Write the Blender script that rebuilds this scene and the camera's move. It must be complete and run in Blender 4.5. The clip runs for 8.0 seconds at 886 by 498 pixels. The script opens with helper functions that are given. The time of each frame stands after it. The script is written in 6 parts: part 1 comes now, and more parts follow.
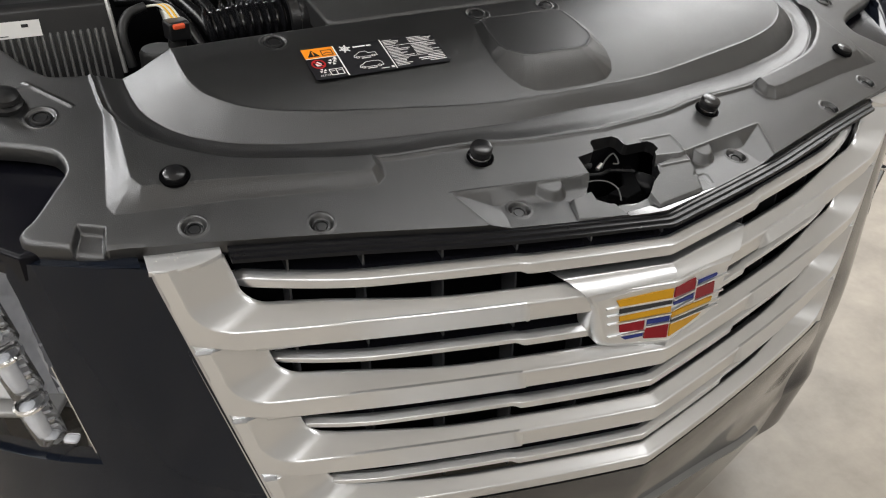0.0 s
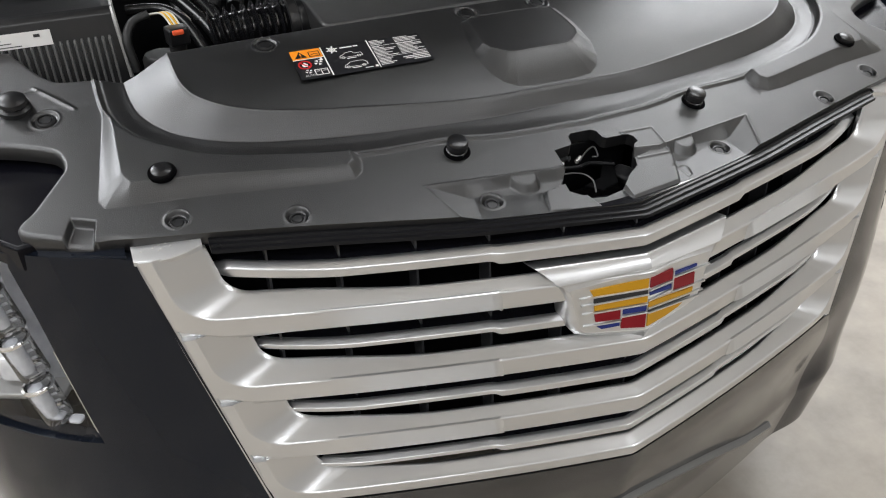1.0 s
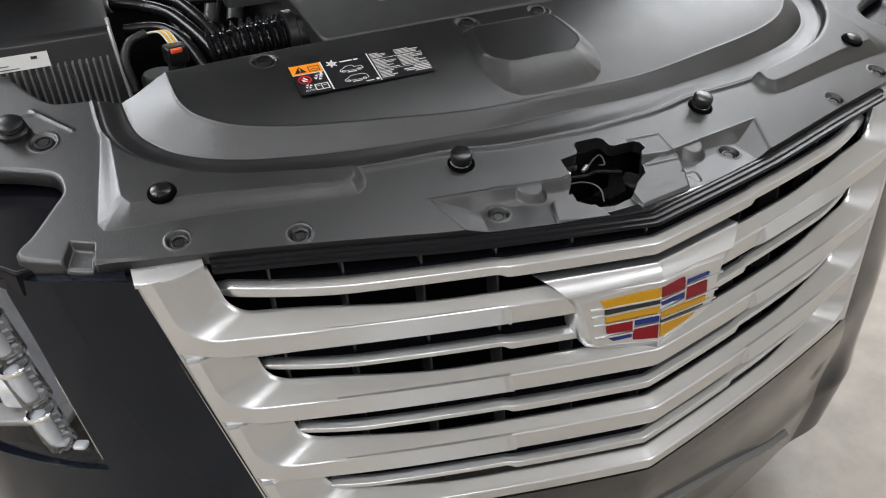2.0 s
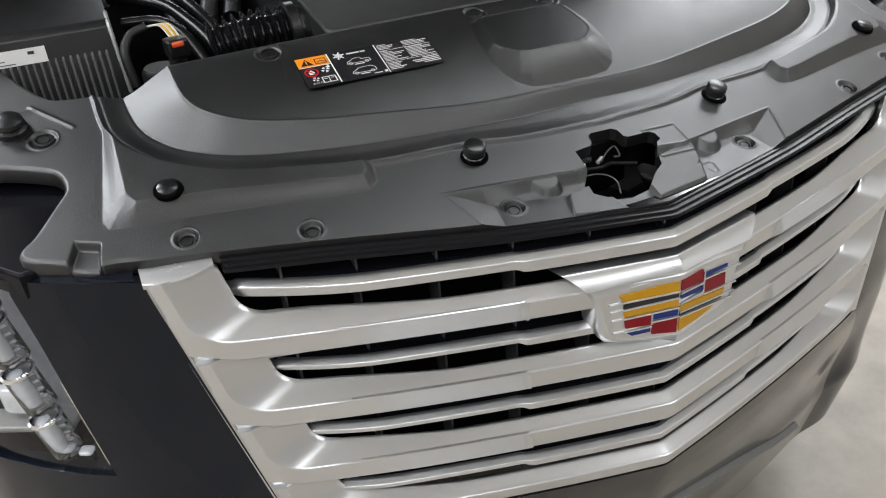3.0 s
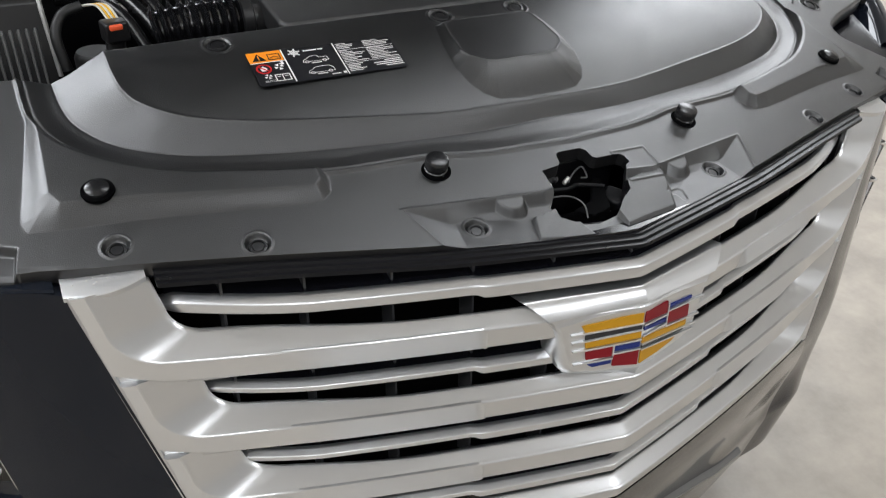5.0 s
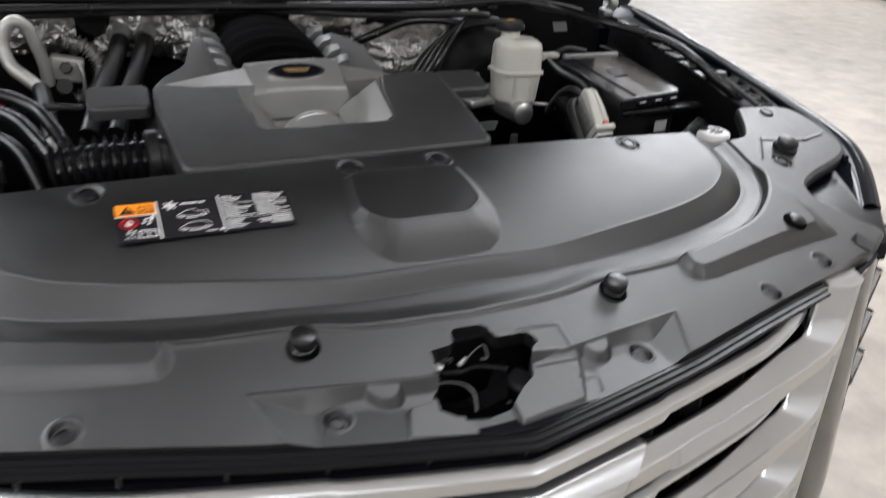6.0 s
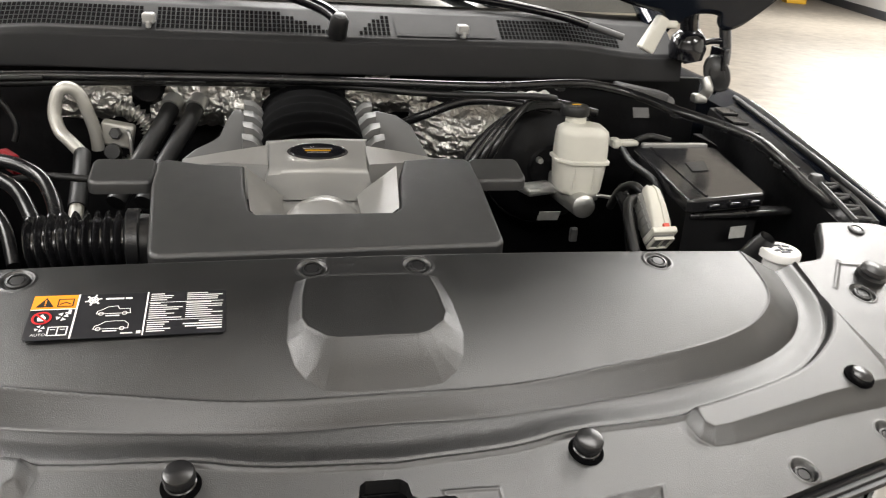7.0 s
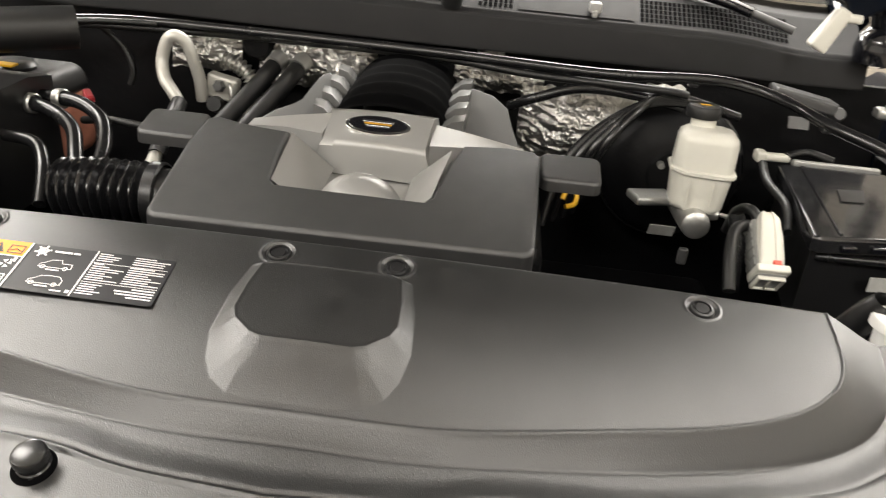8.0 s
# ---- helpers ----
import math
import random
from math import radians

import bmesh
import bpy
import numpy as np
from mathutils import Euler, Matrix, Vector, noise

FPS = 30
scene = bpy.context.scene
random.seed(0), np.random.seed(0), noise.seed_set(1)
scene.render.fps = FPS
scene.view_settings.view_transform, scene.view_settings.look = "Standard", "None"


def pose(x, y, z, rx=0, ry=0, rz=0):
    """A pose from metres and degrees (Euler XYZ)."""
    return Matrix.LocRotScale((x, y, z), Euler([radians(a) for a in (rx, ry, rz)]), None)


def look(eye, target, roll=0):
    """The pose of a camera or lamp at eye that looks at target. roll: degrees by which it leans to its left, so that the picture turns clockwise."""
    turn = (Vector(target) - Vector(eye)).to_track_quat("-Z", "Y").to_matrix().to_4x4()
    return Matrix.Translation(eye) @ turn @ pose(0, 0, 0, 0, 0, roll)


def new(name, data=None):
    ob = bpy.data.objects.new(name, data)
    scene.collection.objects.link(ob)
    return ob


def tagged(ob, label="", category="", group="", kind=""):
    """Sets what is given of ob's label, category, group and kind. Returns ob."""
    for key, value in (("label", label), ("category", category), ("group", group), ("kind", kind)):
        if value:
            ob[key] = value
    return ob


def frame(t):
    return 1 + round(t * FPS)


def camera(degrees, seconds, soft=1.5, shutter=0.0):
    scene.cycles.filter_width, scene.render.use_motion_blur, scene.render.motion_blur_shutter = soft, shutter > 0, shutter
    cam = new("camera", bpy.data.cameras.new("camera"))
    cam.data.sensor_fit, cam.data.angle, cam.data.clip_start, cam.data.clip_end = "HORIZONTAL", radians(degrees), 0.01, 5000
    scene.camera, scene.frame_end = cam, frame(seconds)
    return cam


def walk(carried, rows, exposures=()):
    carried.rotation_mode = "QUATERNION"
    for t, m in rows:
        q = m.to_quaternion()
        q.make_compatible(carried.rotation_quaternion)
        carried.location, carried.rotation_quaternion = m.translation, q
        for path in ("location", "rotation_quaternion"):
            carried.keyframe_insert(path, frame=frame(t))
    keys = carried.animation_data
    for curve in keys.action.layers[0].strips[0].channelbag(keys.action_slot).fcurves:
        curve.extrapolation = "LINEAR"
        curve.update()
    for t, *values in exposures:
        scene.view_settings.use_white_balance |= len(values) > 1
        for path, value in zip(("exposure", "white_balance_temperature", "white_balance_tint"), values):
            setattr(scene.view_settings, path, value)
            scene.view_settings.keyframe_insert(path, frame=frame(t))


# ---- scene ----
cam = camera(59.5, 8.0, soft=1.1, shutter=0.3)
PATH = [
    (0, (-0.6261, -0.5406, 1.5558), (0.1653, 0.9062, 0.4243), 2.70),
    (0.5, (-0.5714, -0.5996, 1.5599), (0.1234, 0.8992, 0.4325), 0.55),
    (1, (-0.5485, -0.6144, 1.5662), (0.1036, 0.8999, 0.4342), -0.58),
    (1.5, (-0.5366, -0.6172, 1.5527), (0.1052, 0.9198, 0.4456), -1.80),
    (2, (-0.5403, -0.5988, 1.5585), (0.1019, 0.9376, 0.4509), -2.34),
    (2.2, (-0.5442, -0.59, 1.5564), (0.0908, 0.9526, 0.4531), -2.75),
    (3.5, (-0.5642, -0.5662, 1.5445), (0.1312, 0.9268, 0.4099), -2.05),
    (4, (-0.5594, -0.56, 1.541), (0.1746, 0.8874, 0.372), -0.42),
    (4.2, (-0.5525, -0.5386, 1.5266), (0.205, 0.8818, 0.3398), 0.89),
    (5.3, (-0.5492, -0.4945, 1.5476), (0.2574, 0.9687, 0.4483), 3.67),
    (5.5, (-0.5374, -0.4786, 1.5528), (0.2762, 1.0011, 0.4811), 4.11),
    (5.7, (-0.499, -0.4521, 1.5392), (0.3221, 1.0615, 0.5221), 4.55),
    (5.8, (-0.4555, -0.4544, 1.5413), (0.3495, 1.089, 0.5565), 4.24),
    (6, (-0.3378, -0.4519, 1.5469), (0.426, 1.1714, 0.6628), 3.66),
    (6.2, (-0.2165, -0.4519, 1.5408), (0.4662, 1.2568, 0.7572), 3.44),
    (6.5, (-0.1176, -0.439, 1.5531), (0.4205, 1.3387, 0.8115), 2.60),
    (6.7, (-0.11, -0.4116, 1.5565), (0.3832, 1.3786, 0.8136), 2.92),
    (7, (-0.1032, -0.3775, 1.564), (0.3274, 1.4201, 0.8003), 3.75),
    (7.2, (-0.0834, -0.3503, 1.561), (0.3061, 1.4503, 0.7824), 4.91),
    (7.3, (-0.0597, -0.3345, 1.5555), (0.295, 1.4686, 0.7661), 5.21),
    (7.5, (0.0159, -0.2999, 1.5397), (0.2501, 1.5092, 0.7197), 6.12),
    (7.7, (0.0903, -0.2923, 1.533), (0.1765, 1.5309, 0.7154), 6.22),
    (8, (0.1405, -0.2614, 1.551), (0.0436, 1.5472, 0.7027), 5.71),
]
walk(cam, [(t, look(eye, target, roll)) for t, eye, target, roll in PATH],
     exposures=[(0.0, -0.04, 6420, 10), (0.6, -0.04, 6260, 10), (2.2, -0.04, 6150, 10), (3.5, -0.04, 6120, 9), (5.3, -0.04, 6080, 10), (5.7, -0.04, 6100, 11), (6.2, 0.17, 6130, 12), (6.5, 0.42, 6330, 10), (6.8, 0.70, 6550, 10), (7.2, 0.86, 6750, 10), (8.0, 1.06, 6950, 10)])

# ---- world and light ----
world = bpy.data.worlds.new("hall_air")
scene.world = world
world.use_nodes = True
world.node_tree.nodes["Background"].inputs[0].default_value = (0.9, 0.95, 1.0, 1)
world.node_tree.nodes["Background"].inputs[1].default_value = 0.05

ROOM_U = Vector((0.42, 0.9075, 0))       # the hall stands turned against the car
ROOM_V = Vector((0.9075, -0.42, 0))
CEILING = 4.6


def hall(u, v, z=0.0):
    return ROOM_U * u + ROOM_V * v + Vector((0, 0, z))


ROOM_TURN = math.atan2(ROOM_U.y, ROOM_U.x)
# x, y over the floor, watts; unseen lamps, set to suit brightness and highlights
LAMPS = [(1.0, 1.0, 40), (0.4, 3.4, 60), (-3.2, 1.2, 70), (4.0, 3.0, 85), (-4.6, -1.4, 120), (-1.8, -4.2, 80), (2.8, -3.6, 70), (-3.4, 4.4, 240), (0.6, 4.8, 120), (5.4, 4.2, 85), (9.6, 9.0, 240), (13.0, 15.6, 300)]
for x, y, power in LAMPS:
    data = bpy.data.lights.new("strip_light", "AREA")
    data.shape, data.size, data.size_y, data.energy = "RECTANGLE", 1.1, 2.4, power
    data.color = (0.985, 0.99, 1.0)
    lamp = new("strip_light", data)
    lamp.matrix_world = Matrix.Translation((x, y, CEILING - 0.16)) @ Matrix.Rotation(ROOM_TURN, 4, "Z")

# ---- materials ----


def material(name, colour, rough=0.5, metal=0.0, spec=0.5, coat=0.0, vary=0.12, scale=6.0, grain=0.0, grain_scale=900.0, patch=0.0, patch_scale=12.0,
             bump=0.0, bump_scale=40.0, rough_vary=0.08, dust=0.0):
    m = bpy.data.materials.new(name)
    m.use_nodes = True
    t = m.node_tree
    b = t.nodes["Principled BSDF"]
    b.inputs["Metallic"].default_value = metal
    b.inputs["Specular IOR Level"].default_value = spec
    b.inputs["Coat Weight"].default_value = coat
    b.inputs["Coat Roughness"].default_value = 0.04
    co = t.nodes.new("ShaderNodeTexCoord")
    big = t.nodes.new("ShaderNodeTexNoise")
    big.inputs["Scale"].default_value, big.inputs["Detail"].default_value = scale, 6
    t.links.new(co.outputs["Object"], big.inputs["Vector"])
    mix = t.nodes.new("ShaderNodeMix")
    mix.data_type = "RGBA"
    lo = tuple(c * (1 - vary) for c in colour)
    hi = tuple(min(1, c * (1 + vary) + dust * 0.05) for c in colour)
    mix.inputs[6].default_value, mix.inputs[7].default_value = (*lo, 1), (*hi, 1)
    t.links.new(big.outputs["Fac"], mix.inputs[0])
    last = mix.outputs[2]
    if patch:
        spot = t.nodes.new("ShaderNodeTexNoise")
        spot.inputs["Scale"].default_value, spot.inputs["Detail"].default_value, spot.inputs["Roughness"].default_value = patch_scale, 8, 0.65
        t.links.new(co.outputs["Object"], spot.inputs["Vector"])
        curve = t.nodes.new("ShaderNodeMapRange")
        curve.inputs[1].default_value, curve.inputs[2].default_value = 0.3, 0.7
        curve.inputs[3].default_value, curve.inputs[4].default_value = 1 - patch, 1 + patch
        t.links.new(spot.outputs["Fac"], curve.inputs[0])
        tone = t.nodes.new("ShaderNodeHueSaturation")
        t.links.new(curve.outputs[0], tone.inputs["Value"])
        t.links.new(last, tone.inputs["Color"])
        last = tone.outputs[0]
    t.links.new(last, b.inputs["Base Color"])
    rr = t.nodes.new("ShaderNodeMapRange")
    rr.inputs[3].default_value, rr.inputs[4].default_value = max(0.02, rough - rough_vary), min(1, rough + rough_vary)
    fine = t.nodes.new("ShaderNodeTexNoise")
    fine.inputs["Scale"].default_value, fine.inputs["Detail"].default_value = scale * 5, 4
    t.links.new(co.outputs["Object"], fine.inputs["Vector"])
    t.links.new(fine.outputs["Fac"], rr.inputs[0])
    t.links.new(rr.outputs[0], b.inputs["Roughness"])
    normal = None
    for amount, size, dist in ((bump, bump_scale, 0.004), (grain, grain_scale, 0.0004)):
        if amount:
            n = t.nodes.new("ShaderNodeTexNoise")
            n.inputs["Scale"].default_value, n.inputs["Detail"].default_value = size, 3
            t.links.new(co.outputs["Object"], n.inputs["Vector"])
            bn = t.nodes.new("ShaderNodeBump")
            bn.inputs["Strength"].default_value, bn.inputs["Distance"].default_value = amount, dist
            t.links.new(n.outputs["Fac"], bn.inputs["Height"])
            if normal:
                t.links.new(normal, bn.inputs["Normal"])
            normal = bn.outputs[0]
    if normal:
        t.links.new(normal, b.inputs["Normal"])
    return m


def glowing(name, colour, strength):
    m = bpy.data.materials.new(name)
    m.use_nodes = True
    b = m.node_tree.nodes["Principled BSDF"]
    b.inputs["Base Color"].default_value = (*colour, 1)
    b.inputs["Emission Color"].default_value = (*colour, 1)
    b.inputs["Emission Strength"].default_value = strength
    return m


COVER = material("grained_black_plastic", (0.0050, 0.0050, 0.0052), 0.35, spec=1.0, grain=0.75, grain_scale=950, vary=0.12, scale=5, dust=0.010)
LINER = material("dark_hood_felt", (0.055, 0.055, 0.056), 0.75, spec=0.2, grain=0.5, grain_scale=400, vary=0.15)
PLASTIC = material("black_plastic", (0.009, 0.009, 0.0095), 0.34, grain=0.25, grain_scale=700)
GLOSS = material("gloss_black", (0.006, 0.006, 0.008), 0.12, coat=0.3, rough_vary=0.04)
PAINT = material("black_car_paint", (0.007, 0.009, 0.014), 0.09, coat=0.03, spec=0.24, vary=0.15, scale=3, rough_vary=0.05)
SATIN = material("satin_silver", (0.68, 0.685, 0.69), 0.29, metal=0.88, vary=0.03, scale=9, rough_vary=0.01)
CHROME = material("bright_chrome", (0.82, 0.82, 0.82), 0.10, metal=1.0, vary=0.02, rough_vary=0.03)
SILVER = material("silver_painted_plastic", (0.33, 0.327, 0.315), 0.38, metal=0.35, vary=0.05, grain=0.12)
ALU = material("cast_aluminium", (0.55, 0.55, 0.53), 0.38, metal=0.9, vary=0.15, scale=14, bump=0.2, bump_scale=120)
FOIL = material("crumpled_heat_foil", (0.50, 0.49, 0.47), 0.33, metal=0.95, vary=0.2, scale=20, bump=0.8, bump_scale=150)
ENGPLASTIC = material("grained_engine_plastic", (0.012, 0.012, 0.012), 0.50, spec=1.0, grain=0.8, grain_scale=850)
BELLOW = material("shiny_bellows_rubber", (0.009, 0.009, 0.010), 0.20, spec=0.6)
COWLGREY = material("weathered_cowl_plastic", (0.014, 0.014, 0.0145), 0.62, spec=0.22, grain=0.3, grain_scale=800, vary=0.15)
TRIMBLACK = material("gloss_black_trim", (0.005, 0.005, 0.006), 0.30, spec=0.25)
LAMPTOP = material("dark_lamp_top", (0.004, 0.004, 0.006), 0.22, spec=0.12)
RUBBER = material("black_rubber", (0.005, 0.005, 0.005), 0.48, vary=0.2)
HOSE = material("glossy_black_hose", (0.008, 0.008, 0.0085), 0.25, vary=0.2)
# Bay steel with the deep shade under the hood put into its colour.
DARK = material("shaded_bay_steel", (0.003, 0.003, 0.0035), 0.5, spec=0.2, vary=0.4, scale=9, bump=0.3)
WHITE = material("milky_white_plastic", (0.62, 0.605, 0.54), 0.34, vary=0.10, scale=22)
PAPER = material("white_print", (0.75, 0.74, 0.72), 0.5, vary=0.04)
STICKER = material("faded_sticker", (0.42, 0.42, 0.40), 0.45, vary=0.2, scale=120)
LABELBLACK = material("label_black", (0.012, 0.012, 0.014), 0.35, vary=0.05)
ORANGE = material("label_orange", (0.85, 0.27, 0.01), 0.4, vary=0.03)
RED = material("enamel_red", (0.20, 0.005, 0.011), 0.34, spec=0.22, vary=0.05)
BLUE = material("enamel_blue", (0.018, 0.03, 0.16), 0.34, spec=0.22, vary=0.05)
GOLD = material("enamel_gold", (0.50, 0.255, 0.010), 0.34, spec=0.22, vary=0.05)
YELLOW = material("yellow_plastic", (0.75, 0.42, 0.02), 0.4, vary=0.06)
COOLANT = material("orange_red_tank", (0.30, 0.12, 0.08), 0.35, vary=0.3, scale=10)
GREY = material("grey_plastic", (0.055, 0.055, 0.055), 0.42, grain=0.2)
FLOOR = material("polished_concrete", (0.305, 0.272, 0.228), 0.42, patch=0.26, patch_scale=4, vary=0.2, scale=1.3, bump=0.05, bump_scale=9, rough_vary=0.12)
WALLPAINT = material("white_wall_paint", (0.78, 0.77, 0.75), 0.6, vary=0.03, scale=2)
SKIRT = material("dark_skirting", (0.05, 0.055, 0.065), 0.5)


def thin_lens(name, ior=1.35):
    m = bpy.data.materials.new(name)
    m.use_nodes = True
    t = m.node_tree
    t.nodes.remove(t.nodes["Principled BSDF"])
    see, shine, both, edge = (t.nodes.new(k) for k in ("ShaderNodeBsdfTransparent", "ShaderNodeBsdfGlossy", "ShaderNodeMixShader", "ShaderNodeFresnel"))
    shine.inputs["Roughness"].default_value = 0.03
    edge.inputs["IOR"].default_value = ior
    t.links.new(edge.outputs[0], both.inputs[0])
    t.links.new(see.outputs[0], both.inputs[1])
    t.links.new(shine.outputs[0], both.inputs[2])
    t.links.new(both.outputs[0], t.nodes["Material Output"].inputs["Surface"])
    return m


LENS = thin_lens("thin_clear_lens")
RODGLASS = thin_lens("clear_rod_plastic", 2.1)
CRYSTAL = material("clear_crystal_plastic", (0.86, 0.88, 0.93), 0.12, metal=0.1, coat=1.0, vary=0.3, scale=90)
SCREEN = material("tinted_windscreen", (0.02, 0.022, 0.022), 0.05, coat=1.0, vary=0.1)
# Near-black; also stands in for shade in wells, slots, latch and behind the grille.
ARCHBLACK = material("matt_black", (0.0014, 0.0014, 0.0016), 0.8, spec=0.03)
LID = material("scuffed_black_lid", (0.013, 0.013, 0.014), 0.16, vary=0.25, scale=9, rough_vary=0.08)
PIPEALU = material("dull_aluminium", (0.52, 0.51, 0.47), 0.48, metal=0.55, vary=0.15, scale=25)
MARKRED = material("print_red", (0.55, 0.018, 0.02), 0.4, vary=0.04)
# Plain grey on strips and ribs; on the wings, SILVER with shade mixed in.
GREY_SHADED_SILVER = material("grey_and_shaded_silver_plastic", (0.15, 0.15, 0.147), 0.42, metal=0.35, vary=0.06, scale=12)
TUBE = glowing("lamp_diffuser", (1.0, 0.97, 0.92), 4.0)

# ---- shaping helpers ----


def thing(name, label, category, group="", at=(0, 0, 0)):
    ob = new(name)
    ob.empty_display_size = 0.05
    ob.location = at
    bpy.context.view_layer.update()
    return tagged(ob, label, category, group)


def mesh_from(name, verts, faces, mat, smooth=True):
    me = bpy.data.meshes.new(name)
    me.from_pydata([tuple(v) for v in verts], [], [tuple(f) for f in faces])
    me.materials.append(mat)
    if smooth:
        me.polygons.foreach_set("use_smooth", [True] * len(me.polygons))
    me.update()
    return me


def put(name, me, parent=None, label="", kind=""):
    ob = new(name, me)
    if parent:
        ob.parent = parent
        base = Vector((0, 0, 0))
        up = parent
        while up:
            base += up.location
            up = up.parent
        ob.location = -base if parent else base
    return tagged(ob, label, kind=kind)


def weigh_normals(me, limit=48):
    """Lets large faces lead the shading at bevelled edges."""
    count = len(me.polygons)
    if not 5 < count < 3000:
        return
    area = [p.area for p in me.polygons]
    normal = [p.normal.copy() for p in me.polygons]
    at = [[] for _ in me.vertices]
    for p in me.polygons:
        for v in p.vertices:
            at[v].append(p.index)
    least = math.cos(radians(limit))
    out = []
    for p in me.polygons:
        n0 = normal[p.index]
        for v in p.vertices:
            n = Vector((0, 0, 0))
            for f in at[v]:
                if normal[f].dot(n0) > least:
                    n += normal[f] * area[f]
            out.append(n.normalized() if n.length > 1e-12 else n0)
    me.normals_split_custom_set(out)


def part(name, bm, mat, parent=None, label="", smooth=True, sharp=35):
    me = bpy.data.meshes.new(name)
    bmesh.ops.recalc_face_normals(bm, faces=bm.faces[:])
    bm.to_mesh(me)
    bm.free()
    me.materials.append(mat)
    if smooth:
        me.polygons.foreach_set("use_smooth", [True] * len(me.polygons))
        me.set_sharp_from_angle(angle=radians(sharp))
        weigh_normals(me)
    return put(name, me, parent, label)


def spline(pts, n=6, closed=False):
    """A smooth run of points through pts."""
    p = [np.array(v, float) for v in pts]
    out, k = [], len(p)
    for i in range(k if closed else k - 1):
        if closed:
            a, b, c, d = p[i - 1], p[i], p[(i + 1) % k], p[(i + 2) % k]
        else:
            a, b, c, d = p[max(i - 1, 0)], p[i], p[i + 1], p[min(i + 2, k - 1)]
        for s in range(n):
            u = s / n
            out.append(0.5 * (2 * b + (c - a) * u + (2 * a - 5 * b + 4 * c - d) * u * u + (3 * b - a - 3 * c + d) * u ** 3))
    if not closed:
        out.append(p[-1])
    return out


def box(size, at, bevel=0.004, segs=2, turn=None, taper=1.0):
    bm = bmesh.new()
    bmesh.ops.create_cube(bm, size=1.0)
    for v in bm.verts:
        k = taper if v.co.z > 0 else 1.0
        v.co = Vector((v.co.x * size[0] * k, v.co.y * size[1] * k, v.co.z * size[2]))
    if bevel:
        bmesh.ops.bevel(bm, geom=bm.edges[:], offset=bevel, segments=segs, affect="EDGES", profile=0.5)
    m = Matrix.Translation(at) @ (turn if turn else Matrix())
    bmesh.ops.transform(bm, matrix=m, verts=bm.verts)
    return bm


def lathe(profile, at, n=28, turn=None):
    """Turns (r, z) pairs round z."""
    bm = bmesh.new()
    rings = []
    for r, z in profile:
        if r < 1e-5:
            rings.append([bm.verts.new((0, 0, z))])
        else:
            rings.append([bm.verts.new((r * math.cos(2 * math.pi * i / n), r * math.sin(2 * math.pi * i / n), z)) for i in range(n)])
    for a, b in zip(rings, rings[1:]):
        for i in range(n):
            j = (i + 1) % n
            if len(a) == 1 and len(b) == 1:
                continue
            if len(a) == 1:
                bm.faces.new((a[0], b[i], b[j]))
            elif len(b) == 1:
                bm.faces.new((a[i], a[j], b[0]))
            else:
                bm.faces.new((a[i], a[j], b[j], b[i]))
    bmesh.ops.transform(bm, matrix=Matrix.Translation(at) @ (turn if turn else Matrix()), verts=bm.verts)
    return bm


def facing(normal):
    """A turn that brings z to normal."""
    return Vector((0, 0, 1)).rotation_difference(Vector(normal)).to_matrix().to_4x4()


def tube(pts, r, n=10, smooth=6, ribs=0.0, pitch=0.012):
    """A pipe along pts; ribs gives it rings like a bellows."""
    run = [Vector(p) for p in (spline(pts, smooth) if len(pts) > 2 else [np.array(p, float) for p in pts])]
    if ribs:
        length = sum((b - a).length for a, b in zip(run, run[1:]))
        count = max(8, int(length / pitch * 10))
        fine = []
        for i in range(count + 1):
            s = length * i / count
            for a, b in zip(run, run[1:]):
                d = (b - a).length
                if s <= d + 1e-9:
                    fine.append(a.lerp(b, s / d if d else 0))
                    break
                s -= d
            else:
                fine.append(run[-1])
        run = fine
    bm = bmesh.new()
    rings = []
    side = None
    dist = 0.0
    for i, p in enumerate(run):
        d = (run[min(i + 1, len(run) - 1)] - run[max(i - 1, 0)]).normalized()
        if side is None:
            side = d.orthogonal().normalized()
        side = (side - d * side.dot(d)).normalized()
        other = d.cross(side)
        if i:
            dist += (p - run[i - 1]).length
        k = r + (ribs * (2 * (0.5 + 0.5 * math.cos(2 * math.pi * dist / pitch)) ** 1.8 - 1) if ribs else 0)
        rings.append([bm.verts.new(p + (side * math.cos(a) + other * math.sin(a)) * k) for a in (2 * math.pi * j / n for j in range(n))])
    for a, b in zip(rings, rings[1:]):
        for j in range(n):
            bm.faces.new((a[j], a[(j + 1) % n], b[(j + 1) % n], b[j]))
    bm.faces.new(rings[0])
    bm.faces.new(rings[-1])
    return bm


def loft(rows, close=False, caps=True):
    """Skins rows of points; close joins each row's end to its start."""
    bm = bmesh.new()
    vs = [[bm.verts.new(p) for p in row] for row in rows]
    for a, b in zip(vs, vs[1:]):
        n = len(a)
        for i in range(n if close else n - 1):
            j = (i + 1) % n
            try:
                bm.faces.new((a[i], a[j], b[j], b[i]))
            except ValueError:
                pass
    if close and caps:
        bm.faces.new(vs[0])
        bm.faces.new(vs[-1])
    return bm


